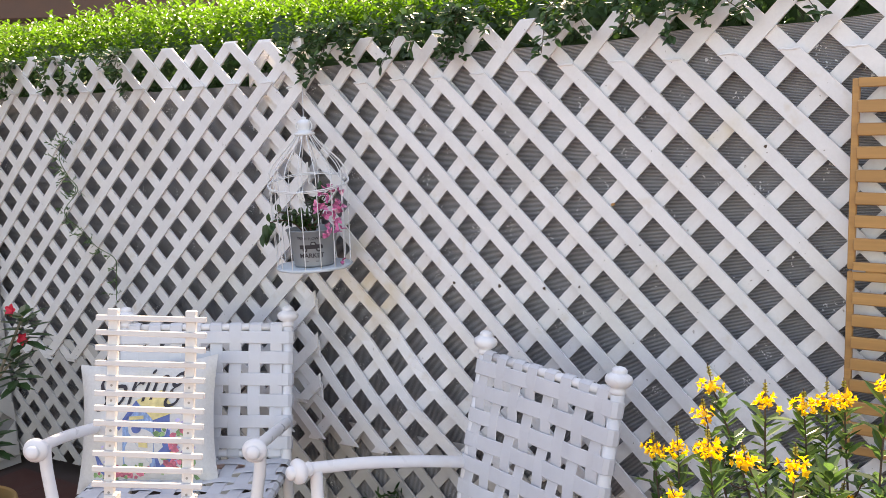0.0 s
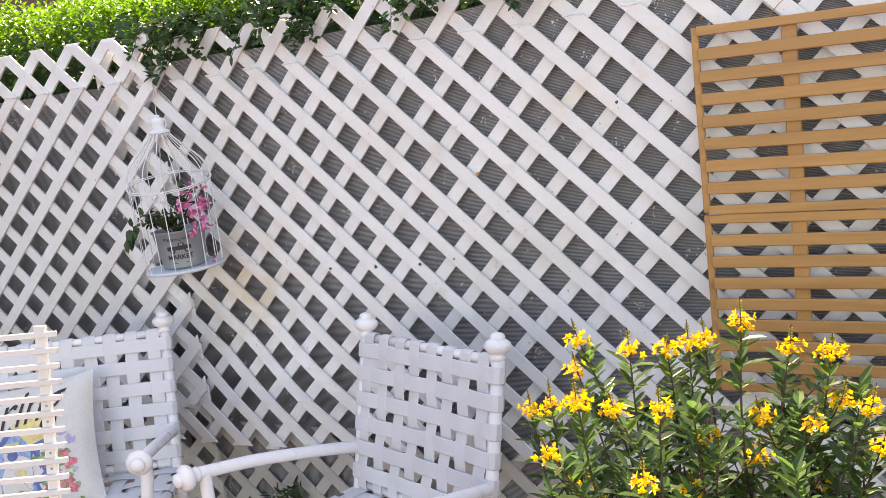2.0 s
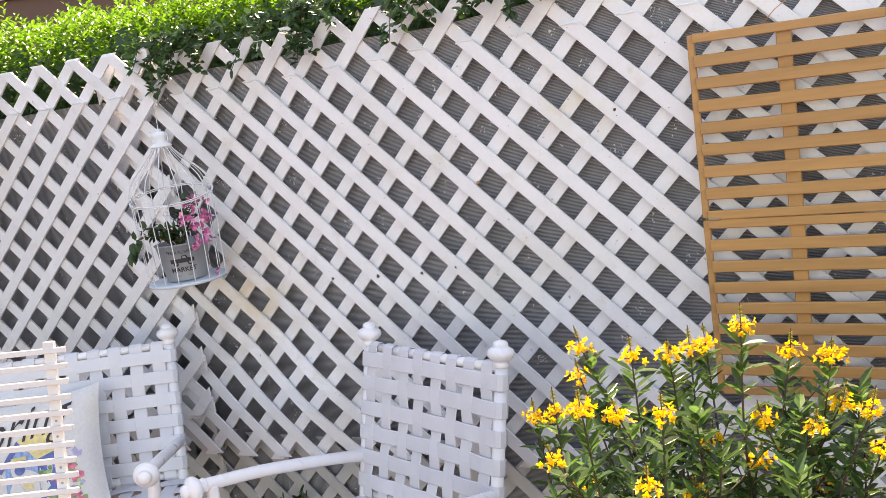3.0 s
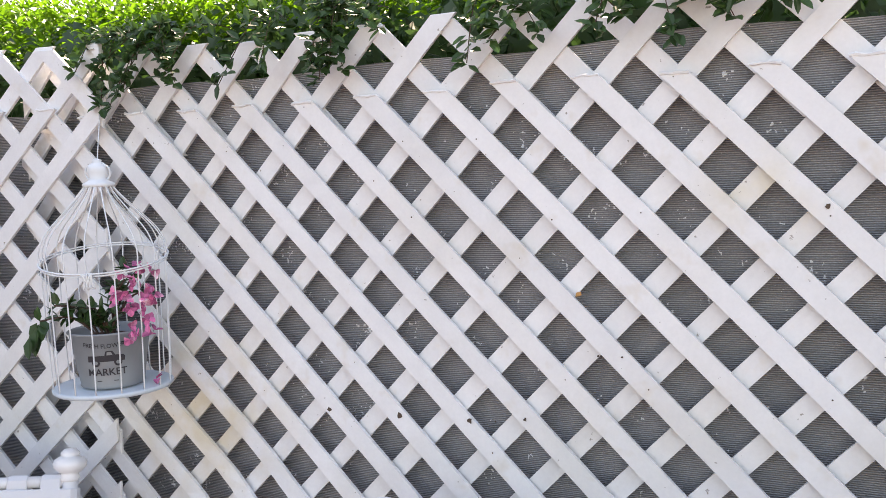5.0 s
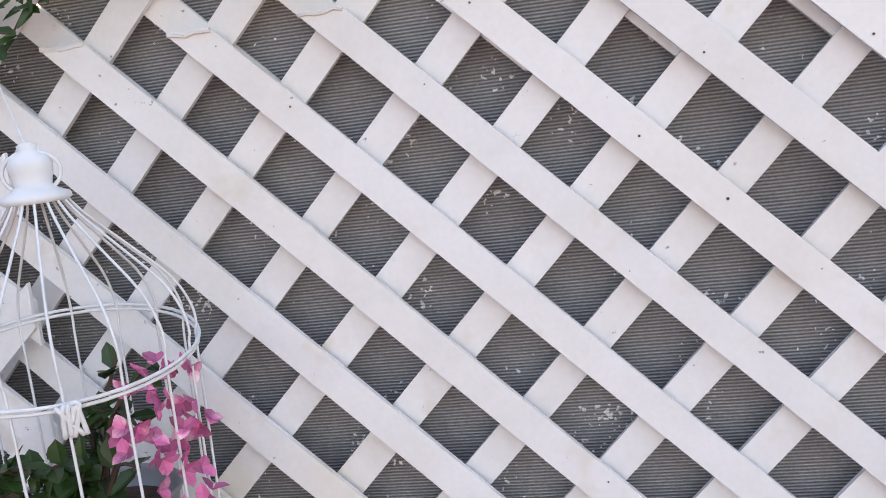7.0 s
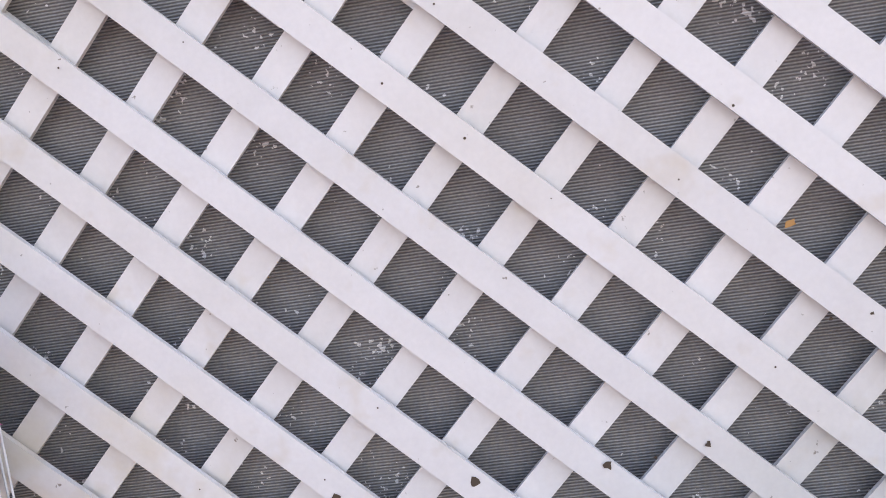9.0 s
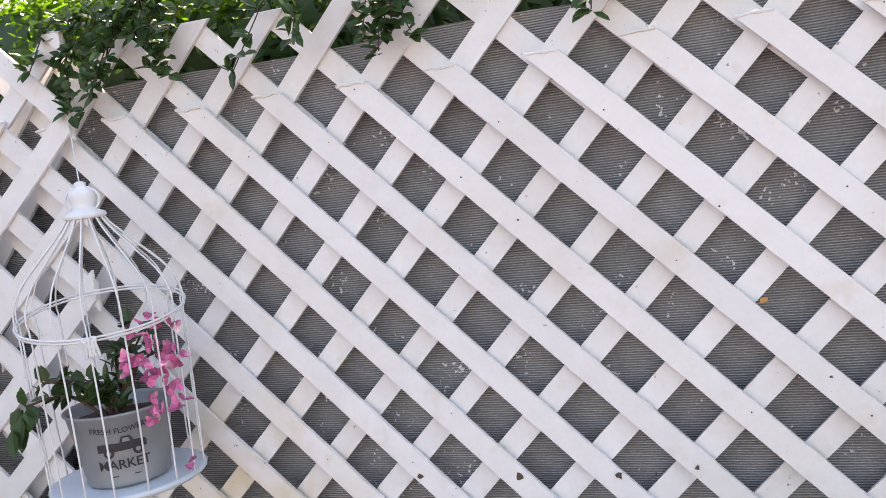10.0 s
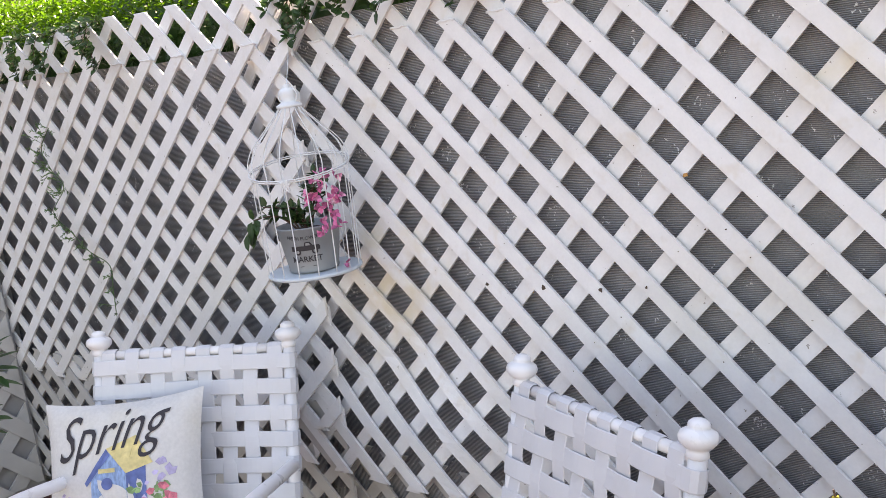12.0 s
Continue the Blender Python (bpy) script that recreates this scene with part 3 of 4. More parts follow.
BIG = Matrix.Diagonal((1.04, 1.04, 1.010, 1))
CH1 = pose(-1.004, -0.520, 0.010, 0, 0, 32.5) @ pose(0, 0, 0, 0, 2.2) @ BIG
CH2 = pose(0.190, -0.462, 0, 0, 0, -20.2)
chair_one = chair_build(CH1, "white patio chair of woven vinyl straps with ball finials")
chair_two = copy_thing(chair_one, CH2 @ BIG.inverted())

# ---- slatted white stand in front of the chair ----
up = Vector((-0.012, 0.166, 1)).normalized()
rx = (Vector((0.814, 0.581, 0)) - up * up.dot(Vector((0.814, 0.581, 0)))).normalized()
ry = up.cross(rx)
RACK = Matrix(((rx.x, ry.x, up.x, 0.122), (rx.y, ry.y, up.y, -1.665), (rx.z, ry.z, up.z, 0), (0, 0, 0, 1)))


def slat_rack():
    """Two slatted ladders, one screwed above the other."""
    e = base("slatted_stand", RACK, "narrow white painted slatted wooden stand in front of the chair", "stand")
    w, h, pitch = 0.1865, 1.247, 0.02563
    joint = h - 0.015 - 11 * pitch
    low_top = joint - 0.018
    for s in (-1, 1):
        stile = part("stile", box(bmesh.new(), (s * 0.066, 0.0068, (h + joint - 0.034) / 2), (0.0176, 0.0095, h - joint + 0.034), 0.0014), slat_white, e)
        part("lower_stile", box(bmesh.new(), (s * 0.066 + 0.0065, 0.0165, low_top / 2), (0.0163, 0.0095, low_top), 0.0014), slat_white, e)
        part("cleat", box(bmesh.new(), (s * 0.066 + 0.004, 0.0, joint - 0.0255), (0.020, 0.008, 0.015), 0.0014), slat_white, e)
        part("cleat", box(bmesh.new(), (s * 0.066, -0.001, h - 0.006), (0.017, 0.006, 0.0125), 0.0012), slat_white, e)
        for k in (4.5, 5.5, 7.5, 8.5, 10.5, 11.6):
            part("screw", lathe(bmesh.new(), [(0.0023, 0), (0.002, 0.0008)], 8, pose(s * 0.066, 0.002, h - 0.015 - k * pitch, 90)), steel, stile)
    zs = [h - 0.015 - pitch * i for i in range(12)] + [joint - 0.0374 - pitch * i for i in range(40)]
    for i, z in enumerate(zs):
        if z > 0.02:
            part("slat", box(bmesh.new(), (0, -0.0014, 0), (w, 0.0068, 0.0092), 0.001, pose(rnd(-0.0007, 0.0007) + (0 if i < 12 else 0.002), 0, z, 0, rnd(-0.5, 0.5), 0)), slat_white, e)
    return e


slat_rack()

# ---- cushion ----
def cushion():
    w, h = 0.455, 0.41
    e = base("cushion", pose(-1.062, -0.655, 0.598, 0, 0, 33.0) @ pose(0, 0, 0, 90 - 24) @ pose(0, 0, 0, 0, 0, 2), "square off-white cushion printed with spring lettering and a birdhouse", "cushion")

    def skin(x, y, side=1):
        a, b = min(abs(2 * x / w), 1), min(abs(2 * y / h), 1)
        return side * (0.072 * ((1 - a ** 2.2) * (1 - b ** 2.2)) ** 0.55 + 0.0015 * noise.noise(Vector((x * 18, y * 18, 3))))

    def pinch(x, y):
        a, b = 2 * x / w, 2 * y / h
        return x * (1 - 0.075 * (1 - b * b)), y * (1 - 0.095 * (1 - a * a))
    V, Fc, n = [], [], 26
    for side in (1, -1):
        for i in range(n + 1):
            for j in range(n + 1):
                x, y = w * (i / n - 0.5), h * (j / n - 0.5)
                px, py = pinch(x, y)
                V.append((px, py, skin(x, y, side)))
    k = (n + 1) ** 2
    for i in range(n):
        for j in range(n):
            a = i * (n + 1) + j
            Fc.append((a, a + n + 1, a + n + 2, a + 1))
            Fc.append((k + a, k + a + 1, k + a + n + 2, k + a + n + 1))
    cover = mesh_part("cover", V, Fc, cloth, e, smooth=True)

    def print_on(name, verts, faces, mat, lift, label=""):
        b2 = bmesh.new()
        vs = [b2.verts.new((v[0], v[1], 0)) for v in verts]
        for f in faces:
            b2.faces.new([vs[q] for q in f])
        bmesh.ops.triangulate(b2, faces=b2.faces[:])
        for _ in range(3):
            long = [q for q in b2.edges if q.calc_length() > 0.02]
            if long:
                bmesh.ops.subdivide_edges(b2, edges=long, cuts=1)
        for v in b2.verts:
            x, y = v.co.x, v.co.y
            v.co.z = skin(x, y) + lift
            v.co.x, v.co.y = pinch(x, y)
        return part(name, b2, mat, cover, label)
    TV, TF = text_mesh("Spring", 0.135, 0.38, -0.0006)
    print_on("lettering", [(v.x * 0.92 - 0.020, v.y * 1.30 + 0.102 + 0.13 * (v.x + 0.1), 0) for v in TV], TF, ink, 0.0032, "black script lettering")

    def poly(name, pts, mat, lift):
        print_on(name, [(x + 0.024, y - 0.012) for x, y in pts], [tuple(range(len(pts)))], mat, lift)
    poly("printed_house", [(-0.085, -0.15), (0.02, -0.16), (0.02, 0.02), (-0.03, 0.075), (-0.085, 0.01)], art_blue, 0.0016)
    poly("printed_house_side", [(0.02, -0.16), (0.075, -0.13), (0.075, 0.03), (0.02, 0.02)], art_deep, 0.0016)
    poly("printed_roof", [(-0.04, 0.085), (0.02, 0.012), (0.095, 0.035), (0.045, 0.115)], art_yellow, 0.0022)
    poly("printed_eave", [(-0.105, -0.005), (-0.098, -0.015), (-0.028, 0.065), (-0.04, 0.085)], art_deep, 0.0024)
    poly("printed_hole", [(-0.037 + 0.017 * math.cos(t * 0.5236), -0.012 + 0.017 * math.sin(t * 0.5236)) for t in range(12)], art_deep, 0.0024)
    poly("printed_plaque", [(-0.062, 0.018), (-0.012, 0.018), (-0.012, 0.03), (-0.062, 0.03)], art_yellow, 0.0024)
    poly("printed_bird", [(-0.185, -0.085), (-0.178, -0.082), (-0.150, -0.128), (-0.118, -0.132), (-0.108, -0.143), (-0.122, -0.152), (-0.150, -0.156), (-0.168, -0.138)], art_deep, 0.0026)
    poly("printed_bird", [(0.008, -0.118), (0.052, -0.078), (0.066, -0.060), (0.078, -0.066), (0.076, -0.092), (0.058, -0.110)], art_deep, 0.0028)
    poly("printed_bird_breast", [(0.066, -0.060), (0.080, -0.066), (0.082, -0.086), (0.070, -0.090)], art_red, 0.0032)
    poly("printed_butterfly", [(0.125, 0.018), (0.138, 0.030), (0.146, 0.016), (0.158, 0.018), (0.152, 0.000), (0.136, -0.004)], art_lilac, 0.0024)
    poly("printed_perch", [(-0.03, -0.075), (0.0, -0.08), (0.0, -0.064), (-0.03, -0.06)], art_yellow, 0.0024)
    for name, mat, n2, cx, cy, sx, sy, sz in (("printed_blossoms", art_red, 26, 0.12, -0.10, 0.045, 0.07, 0.013), ("printed_leaves", art_green, 34, 0.11, -0.11, 0.055, 0.08, 0.011), ("printed_blossoms", art_lilac, 16, 0.13, -0.06, 0.04, 0.09, 0.010),
                                              ("printed_blossoms", art_red, 18, -0.02, -0.165, 0.13, 0.02, 0.012), ("printed_leaves", art_green, 22, -0.08, -0.165, 0.09, 0.022, 0.010), ("printed_leaves", art_lilac, 14, -0.13, -0.09, 0.03, 0.05, 0.006)):
        pv, pf = [], []
        for q in range(n2):
            x, y, r, a0 = cx + rnd(-sx, sx), cy + rnd(-sy, sy), sz * rnd(0.5, 1.1), rnd(0, 6)
            i0 = len(pv)
            pv += [(x + r * (1 + 0.35 * math.cos(3 * t)) * math.cos(t * 1.2566 + a0), y + r * math.sin(t * 1.2566 + a0)) for t in range(5)]
            pf.append(tuple(range(i0, i0 + 5)))
        print_on(name, pv, pf, mat, 0.0018 + 0.0004 * (mat is art_red))
    return e


cushion()


# ---- hanging bird cage ----
CX, CY = -0.740, -0.178


def bird_cage():
    e = base("bird_cage", pose(CX, CY, 1.043, 0, 0, 0), "white wire bird cage planter hanging from the lattice", "bird cage")
    R, base_r = 0.128, 0.122
    prof = [(0.122, 0.004), (0.125, 0.12), (0.128, 0.262), (0.131, 0.285), (0.128, 0.308), (0.112, 0.340), (0.075, 0.380), (0.042, 0.415), (0.026, 0.437)]
    n = 16
    for i in range(n):
        a = 6.28319 * (i + 0.3) / n + rnd(-0.03, 0.03)
        pts = curve_pts([(r * math.cos(a + 0.02 * math.sin(9 * z)), r * math.sin(a + 0.02 * math.sin(9 * z)), z) for r, z in prof], 4)
        part("wire", tube(bmesh.new(), pts, 0.0015, 6), cage_white, e, smooth=True)
    front = radians(-57)                                  # the side on which the clasp hangs; the hoop dips there
    ring = lambda r, z, rr: tube(bmesh.new(), [(r * math.cos(6.28319 * k / 40), r * math.sin(6.28319 * k / 40), z - 0.022 * math.cos(6.28319 * k / 40 - front)) for k in range(40)], rr, 6, closed=True)
    part("hoop", ring(0.131, 0.275, 0.0019), cage_white, e, smooth=True)
    part("hoop", ring(0.1325, 0.280, 0.0019), cage_white, e, smooth=True)
    bm = lathe(bmesh.new(), [(0.01, -0.004), (0.122, -0.004), (0.126, 0.0), (0.126, 0.005), (0.121, 0.007), (0.01, 0.005)], 40)
    part("base_tray", bm, plate_blue, e, "pale blue round tray", True)
    bm = lathe(bmesh.new(), [(0.030, 0.432), (0.034, 0.435), (0.033, 0.440), (0.022, 0.445), (0.0175, 0.450), (0.0205, 0.462), (0.0215, 0.470), (0.018, 0.478), (0.011, 0.481), (0.009, 0.485), (0.010, 0.489), (0.004, 0.492)], 20)
    part("finial", bm, cage_white, e, "white turned metal top knob", True)
    part("ring_handle", tube(bmesh.new(), [(0.026 * math.cos(6.28319 * k / 24), 0.010 * math.cos(6.28319 * k / 24), 0.462 + 0.021 * math.sin(6.28319 * k / 24)) for k in range(24)], 0.0022, 6, closed=True), cage_white, e, smooth=True)
    bm = bmesh.new()
    for k in range(5):
        q = Matrix.Rotation(front + radians(90), 3, "Z")
        tube(bm, curve_pts([q @ Vector(v) for v in ((rnd(-0.006, 0.006), -0.131 - rnd(0, 0.008), 0.240 + rnd(0, 0.02)), (rnd(-0.014, 0.014), -0.140, 0.258), (rnd(-0.01, 0.01), -0.134, 0.228))], 4), 0.0024, 6)
    part("clasp", bm, cage_white, e, "bent wire clasp on the hoop", True)
    hook = curve_pts([(0, 0, 0.484), (-0.05, 0.055, 0.53), (-0.10, 0.11, 0.582), (-0.155, 0.166, 0.640)], 6)
    wire = part("hanging_wire", tube(bmesh.new(), hook, 0.0011, 6), cage_white, e, smooth=True)
    bm = tube(bmesh.new(), [(-0.148 + 0.009 * math.cos(6.28319 * k / 16), 0.170, 0.637 + 0.009 * math.sin(6.28319 * k / 16)) for k in range(16)], 0.002, 6, closed=True)
    part("eye_screw", bm, steel, wire, smooth=True)
    return e


bird_cage()


def flower_pot():
    e = base("flower_pot", pose(CX + 0.012, CY - 0.012, 1.052, 0, 0, 38), "grey galvanised metal flower pot with black print", "flower pot")
    H, r0, r1 = 0.120, 0.066, 0.084
    bm = lathe(bmesh.new(), [(0.01, 0.001), (r0 - 0.002, 0.0), (r0 + 0.001, 0.004), (r0, 0.008), (r1 - 0.001, H - 0.006), (r1 + 0.003, H - 0.003), (r1 + 0.003, H), (r1, H + 0.001), (r1 - 0.003, H - 0.004), (r1 - 0.010, H - 0.03), (0.01, H - 0.03)], 40)
    bucket = part("bucket", bm, zinc, e, smooth=True)
    bm = lathe(bmesh.new(), [(0.075, H - 0.031), (0.074, H - 0.020), (0.03, H - 0.012), (0.004, H - 0.010)], 24)
    for v in bm.verts:
        v.co.z += 0.004 * noise.noise(v.co * 90)
    part("soil", bm, soil, e, "dark brown potting soil")

    def wrap(name, V, Fc, zc, mat=ink, lift=0.0012):
        out = []
        for v in V:
            z = zc + v[1]
            r = r0 + (r1 - r0) * (z / H) + lift
            a = v[0] / r
            out.append((r * math.sin(a), -r * math.cos(a), z))
        return mesh_part(name, out, Fc, mat, bucket)
    V, Fc = text_mesh("FRESH FLOWERS", 0.0125, 0, 0.0001)
    wrap("lettering", [(v.x, v.y - 0.0035 * math.cos(v.x * 38) + 0.0035) for v in V], Fc, 0.094)
    V, Fc = text_mesh("MARKET", 0.0205, 0, 0.0003)
    wrap("lettering", [(v.x * 1.05, v.y * 1.05) for v in V], Fc, 0.038)

    def shape(pts, zc, mat=ink, lift=0.0012):
        wrap("printed_truck", pts, [tuple(range(len(pts)))], zc, mat, lift)
    T = 0.066
    shape([(-0.038, -0.005), (-0.020, -0.005), (-0.002, -0.005), (-0.002, 0.008), (-0.020, 0.008), (-0.038, 0.008)], T)
    shape([(-0.002, -0.005), (0.019, -0.005), (0.019, 0.010), (0.014, 0.018), (0.001, 0.018), (-0.002, 0.010)], T)
    shape([(0.019, -0.005), (0.038, -0.005), (0.039, 0.004), (0.036, 0.008), (0.019, 0.009)], T)
    shape([(0.002, 0.009), (0.014, 0.009), (0.0115, 0.0155), (0.003, 0.0155)], T, zinc, 0.0018)
    for x in (-0.021, 0.024):
        shape([(x + 0.0085 * math.cos(t * 0.5236), -0.007 + 0.0085 * math.sin(t * 0.5236)) for t in range(12)], T, ink, 0.0018)
        shape([(x + 0.004 * math.cos(t * 0.5236), -0.007 + 0.004 * math.sin(t * 0.5236)) for t in range(12)], T, zinc, 0.0024)
    shape([(-0.022, -0.0008), (0.022, -0.0008), (0.022, 0.0008), (-0.022, 0.0008)], 0.019)
    return e


flower_pot()


def bougainvillea():
    c = Vector((CX + 0.012, CY - 0.012, 1.148))
    e = base("bougainvillea", Matrix(), "small bougainvillea with pink bracts and dark green leaves", "plant")
    leaves, bracts = [], []
    tips = [(-0.13, -0.085, 0.055), (-0.10, -0.07, 0.085), (-0.07, -0.05, 0.075), (-0.03, -0.05, 0.075), (0.01, 0.02, 0.11), (0.055, -0.02, 0.13), (0.08, 0.01, 0.15), (0.05, 0.01, 0.165), (0.085, -0.01, 0.10), (0.06, -0.05, 0.06), (0.0, -0.06, 0.06)]
    for x, y, z in tips:
        tip = c + Vector((x * 0.81 - y * 0.35, x * 0.35 + y * 0.81, z))
        pts = curve_pts([c + Vector((rnd(-0.02, 0.02), rnd(-0.02, 0.02), -0.02)), c.lerp(tip, 0.5) + Vector((0, 0, 0.025)), tip], 5)
        part("stem", tube(bmesh.new(), pts, [0.0028] * 6 + [0.002] * 5, 5), twig, e)
        green = 16 if x < 0.02 else 7
        for k in range(green):
            p = pts[int(rnd(3, 10.9))]
            d = rdir() + Vector((0, -0.3, 0.0))
            leaves.append((p, d, rnd(0.022, 0.040), rnd(0.014, 0.024), Vector((0, -0.3, 1))))
    for k in range(10):
        p = c + Vector((-0.105 + rnd(-0.02, 0.02), -0.10 + rnd(-0.02, 0.02), 0.03 + rnd(-0.01, 0.02)))
        leaves.append((p, Vector((rnd(-0.4, 0.4), -0.3, -1)), rnd(0.035, 0.05), rnd(0.024, 0.032), Vector((0, -1, 0.2))))
    for x, y, z in ((0.045, -0.045, 0.045), (0.07, -0.03, 0.055), (0.05, -0.035, 0.10), (0.075, -0.015, 0.095), (0.09, 0.0, 0.125), (0.082, -0.01, 0.155), (0.03, -0.03, 0.145), (0.025, -0.04, 0.12), (0.055, -0.02, 0.16)):
        q = c + Vector((x * 0.81 - y * 0.35 + 0.046, x * 0.35 + y * 0.81 - 0.01, z - 0.020))
        for f in range(5):
            bracts = []
            o = q + rdir() * 0.021
            ax = (rdir() + Vector((0.3, -0.9, 0.2))).normalized()
            s = ax.orthogonal().normalized()
            for t in range(3):
                d = (Matrix.Rotation(2.094 * t + rnd(-0.2, 0.2), 3, ax) @ s) + ax * 0.55
                bracts.append((o, d, rnd(0.012, 0.019), rnd(0.011, 0.016), ax))
            leaf_mesh("bloom", bracts, pink, e, "pink papery bracts", 0.2)
    bracts = []
    q = c + Vector((0.105, 0.02, -0.085))
    for t in range(4):
        bracts.append((q, rdir() + Vector((0, -0.4, 0)), 0.018, 0.015, Vector((0, 0, 1))))
    tagged(leaf_mesh("foliage", leaves, vine_leaf, e, "dark green oval leaves", 0.12), kind="stuff")
    leaf_mesh("fallen_bloom", bracts, pink, e, "fallen pink bracts", 0.2)


bougainvillea()

# ---- hedge above and behind the fence ----
def hedge():
    leaves, dark = [], []

    def bend(x):
        return min((-0.9 - x) * 0.095, 0.17) if x < -0.9 else 0.0

    def height(x, y):
        h = 2.035 + 0.025 * noise.noise(Vector((x * 1.3, 0, 5))) + 0.02 * noise.noise(Vector((x * 5, y * 5, 9))) - 0.012 * x
        return h - 0.23 * max(1 - (y - 0.03) / 0.24, 0) ** 1.6
    for k in range(3300):                                   # shoots with leaves in pairs
        x, y = rnd(-3.7, 3.0), 0.085 + 0.79 * rnd(0, 1) ** 1.5
        p = Vector((x, y - bend(x), max(height(x, y) - abs(random.gauss(0, 0.045)), 1.865 + rnd(0, 0.03)) + (rnd(0.02, 0.07) if k % 11 == 0 else 0)))
        lean = Vector((random.gauss(0, 0.35), random.gauss(-0.25, 0.35), 1)).normalized()
        size = rnd(0.75, 1.25)
        n = random.randint(6, 10)
        for i in range(n):
            a = 2.4 * i + k
            ln = (0.034 - 0.0016 * i) * size
            leaves.append((p + lean * 0.011 * (i - n), Vector((math.cos(a), math.sin(a), 0.35 + 0.08 * i)), ln, ln * rnd(0.42, 0.55), Vector((0, 0, 1))))
    # inside of the hedge: its shade is put into the darker leaf colour
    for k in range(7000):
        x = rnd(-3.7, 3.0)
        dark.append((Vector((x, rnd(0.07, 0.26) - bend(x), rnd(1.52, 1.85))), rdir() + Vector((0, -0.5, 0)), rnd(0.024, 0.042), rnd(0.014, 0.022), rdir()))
    e = base("hedge", Matrix(), "bright green clipped hedge rising behind the fence", "hedge", kind="stuff")
    leaf_mesh("crown", leaves, hedge_leaf, e, "small bright green leaves")
    leaf_mesh("inner_leaves", dark, vine_leaf, e, "hedge leaves in a darker green that stands for inner shade")
    bm = bmesh.new()
    for k in range(46):
        x = -3.5 + 6.4 * k / 45 + rnd(-0.05, 0.05)
        tube(bm, curve_pts([(x, 0.42, 0), (x + rnd(-0.05, 0.05), 0.4, 0.7), (x + rnd(-0.1, 0.1), 0.36, 1.4), (x + rnd(-0.15, 0.15), 0.33, 1.85)], 4), [0.012] * 7 + [0.006] * 6, 6)
    part("stems", bm, twig, e)
    # added filler hull, blocks the sun; its dark green also stands for shade
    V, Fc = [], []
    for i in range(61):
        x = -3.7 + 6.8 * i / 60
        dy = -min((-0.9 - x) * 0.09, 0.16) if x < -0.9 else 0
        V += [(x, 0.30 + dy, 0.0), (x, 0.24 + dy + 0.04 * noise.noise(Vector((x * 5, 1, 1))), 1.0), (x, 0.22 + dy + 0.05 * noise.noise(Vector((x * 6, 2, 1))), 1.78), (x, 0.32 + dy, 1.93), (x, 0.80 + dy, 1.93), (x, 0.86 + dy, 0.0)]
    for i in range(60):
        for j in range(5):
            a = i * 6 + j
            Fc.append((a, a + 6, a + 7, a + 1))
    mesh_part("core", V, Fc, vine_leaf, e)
    return e


hedge()


def trailing_vine(x0, x1, n, label, spread=0.10, seed_drop=0.10):
    """Sprays of darker leaves that hang over the top of the lattice."""
    e = base("trailing_vine", Matrix(), label, "vine")
    for k in range(n):
        x = rnd(x0, x1)
        yy = -0.02 if x > -1.0 else -0.06 - min((-0.9 - x) * 0.095, 0.17)
        drop = rnd(0.1, 1.0) * seed_drop
        end = Vector((x + rnd(-spread, spread), yy - rnd(0.01, 0.05), 1.775 - drop))
        pts = curve_pts([(x, 0.08 + min(yy + 0.05, 0), 1.82), (x + rnd(-0.03, 0.03), yy, 1.81 + rnd(-0.01, 0.02)), end], 5)
        part("stem", tube(bmesh.new(), pts, 0.0011, 4), twig, e)
        leaves = []
        for i, p in enumerate(pts[2:]):
            for s in range(5):
                d = Vector((rnd(-1, 1), rnd(-0.7, 0.1), rnd(-0.6, 0.5)))
                leaves.append((p + rdir() * 0.006, d, rnd(0.020, 0.036), rnd(0.013, 0.021), Vector((rnd(-0.5, 0.5), -0.6, 0.8))))
        leaf_mesh("foliage", leaves, vine_leaf, e, "dark green oval leaves", 0.15)


trailing_vine(-1.0, 0.05, 13, "dark green vine sprays hanging over the lattice top", 0.10, 0.13)
trailing_vine(-0.30, -0.12, 5, "dark green vine spray hanging low over the lattice", 0.07, 0.13)
trailing_vine(0.1, 0.9, 14, "dark green vine sprays hanging over the lattice top", 0.10, 0.11)
trailing_vine(-2.6, -1.75, 14, "dark green vine sprays over the far lattice panel", 0.1, 0.11)

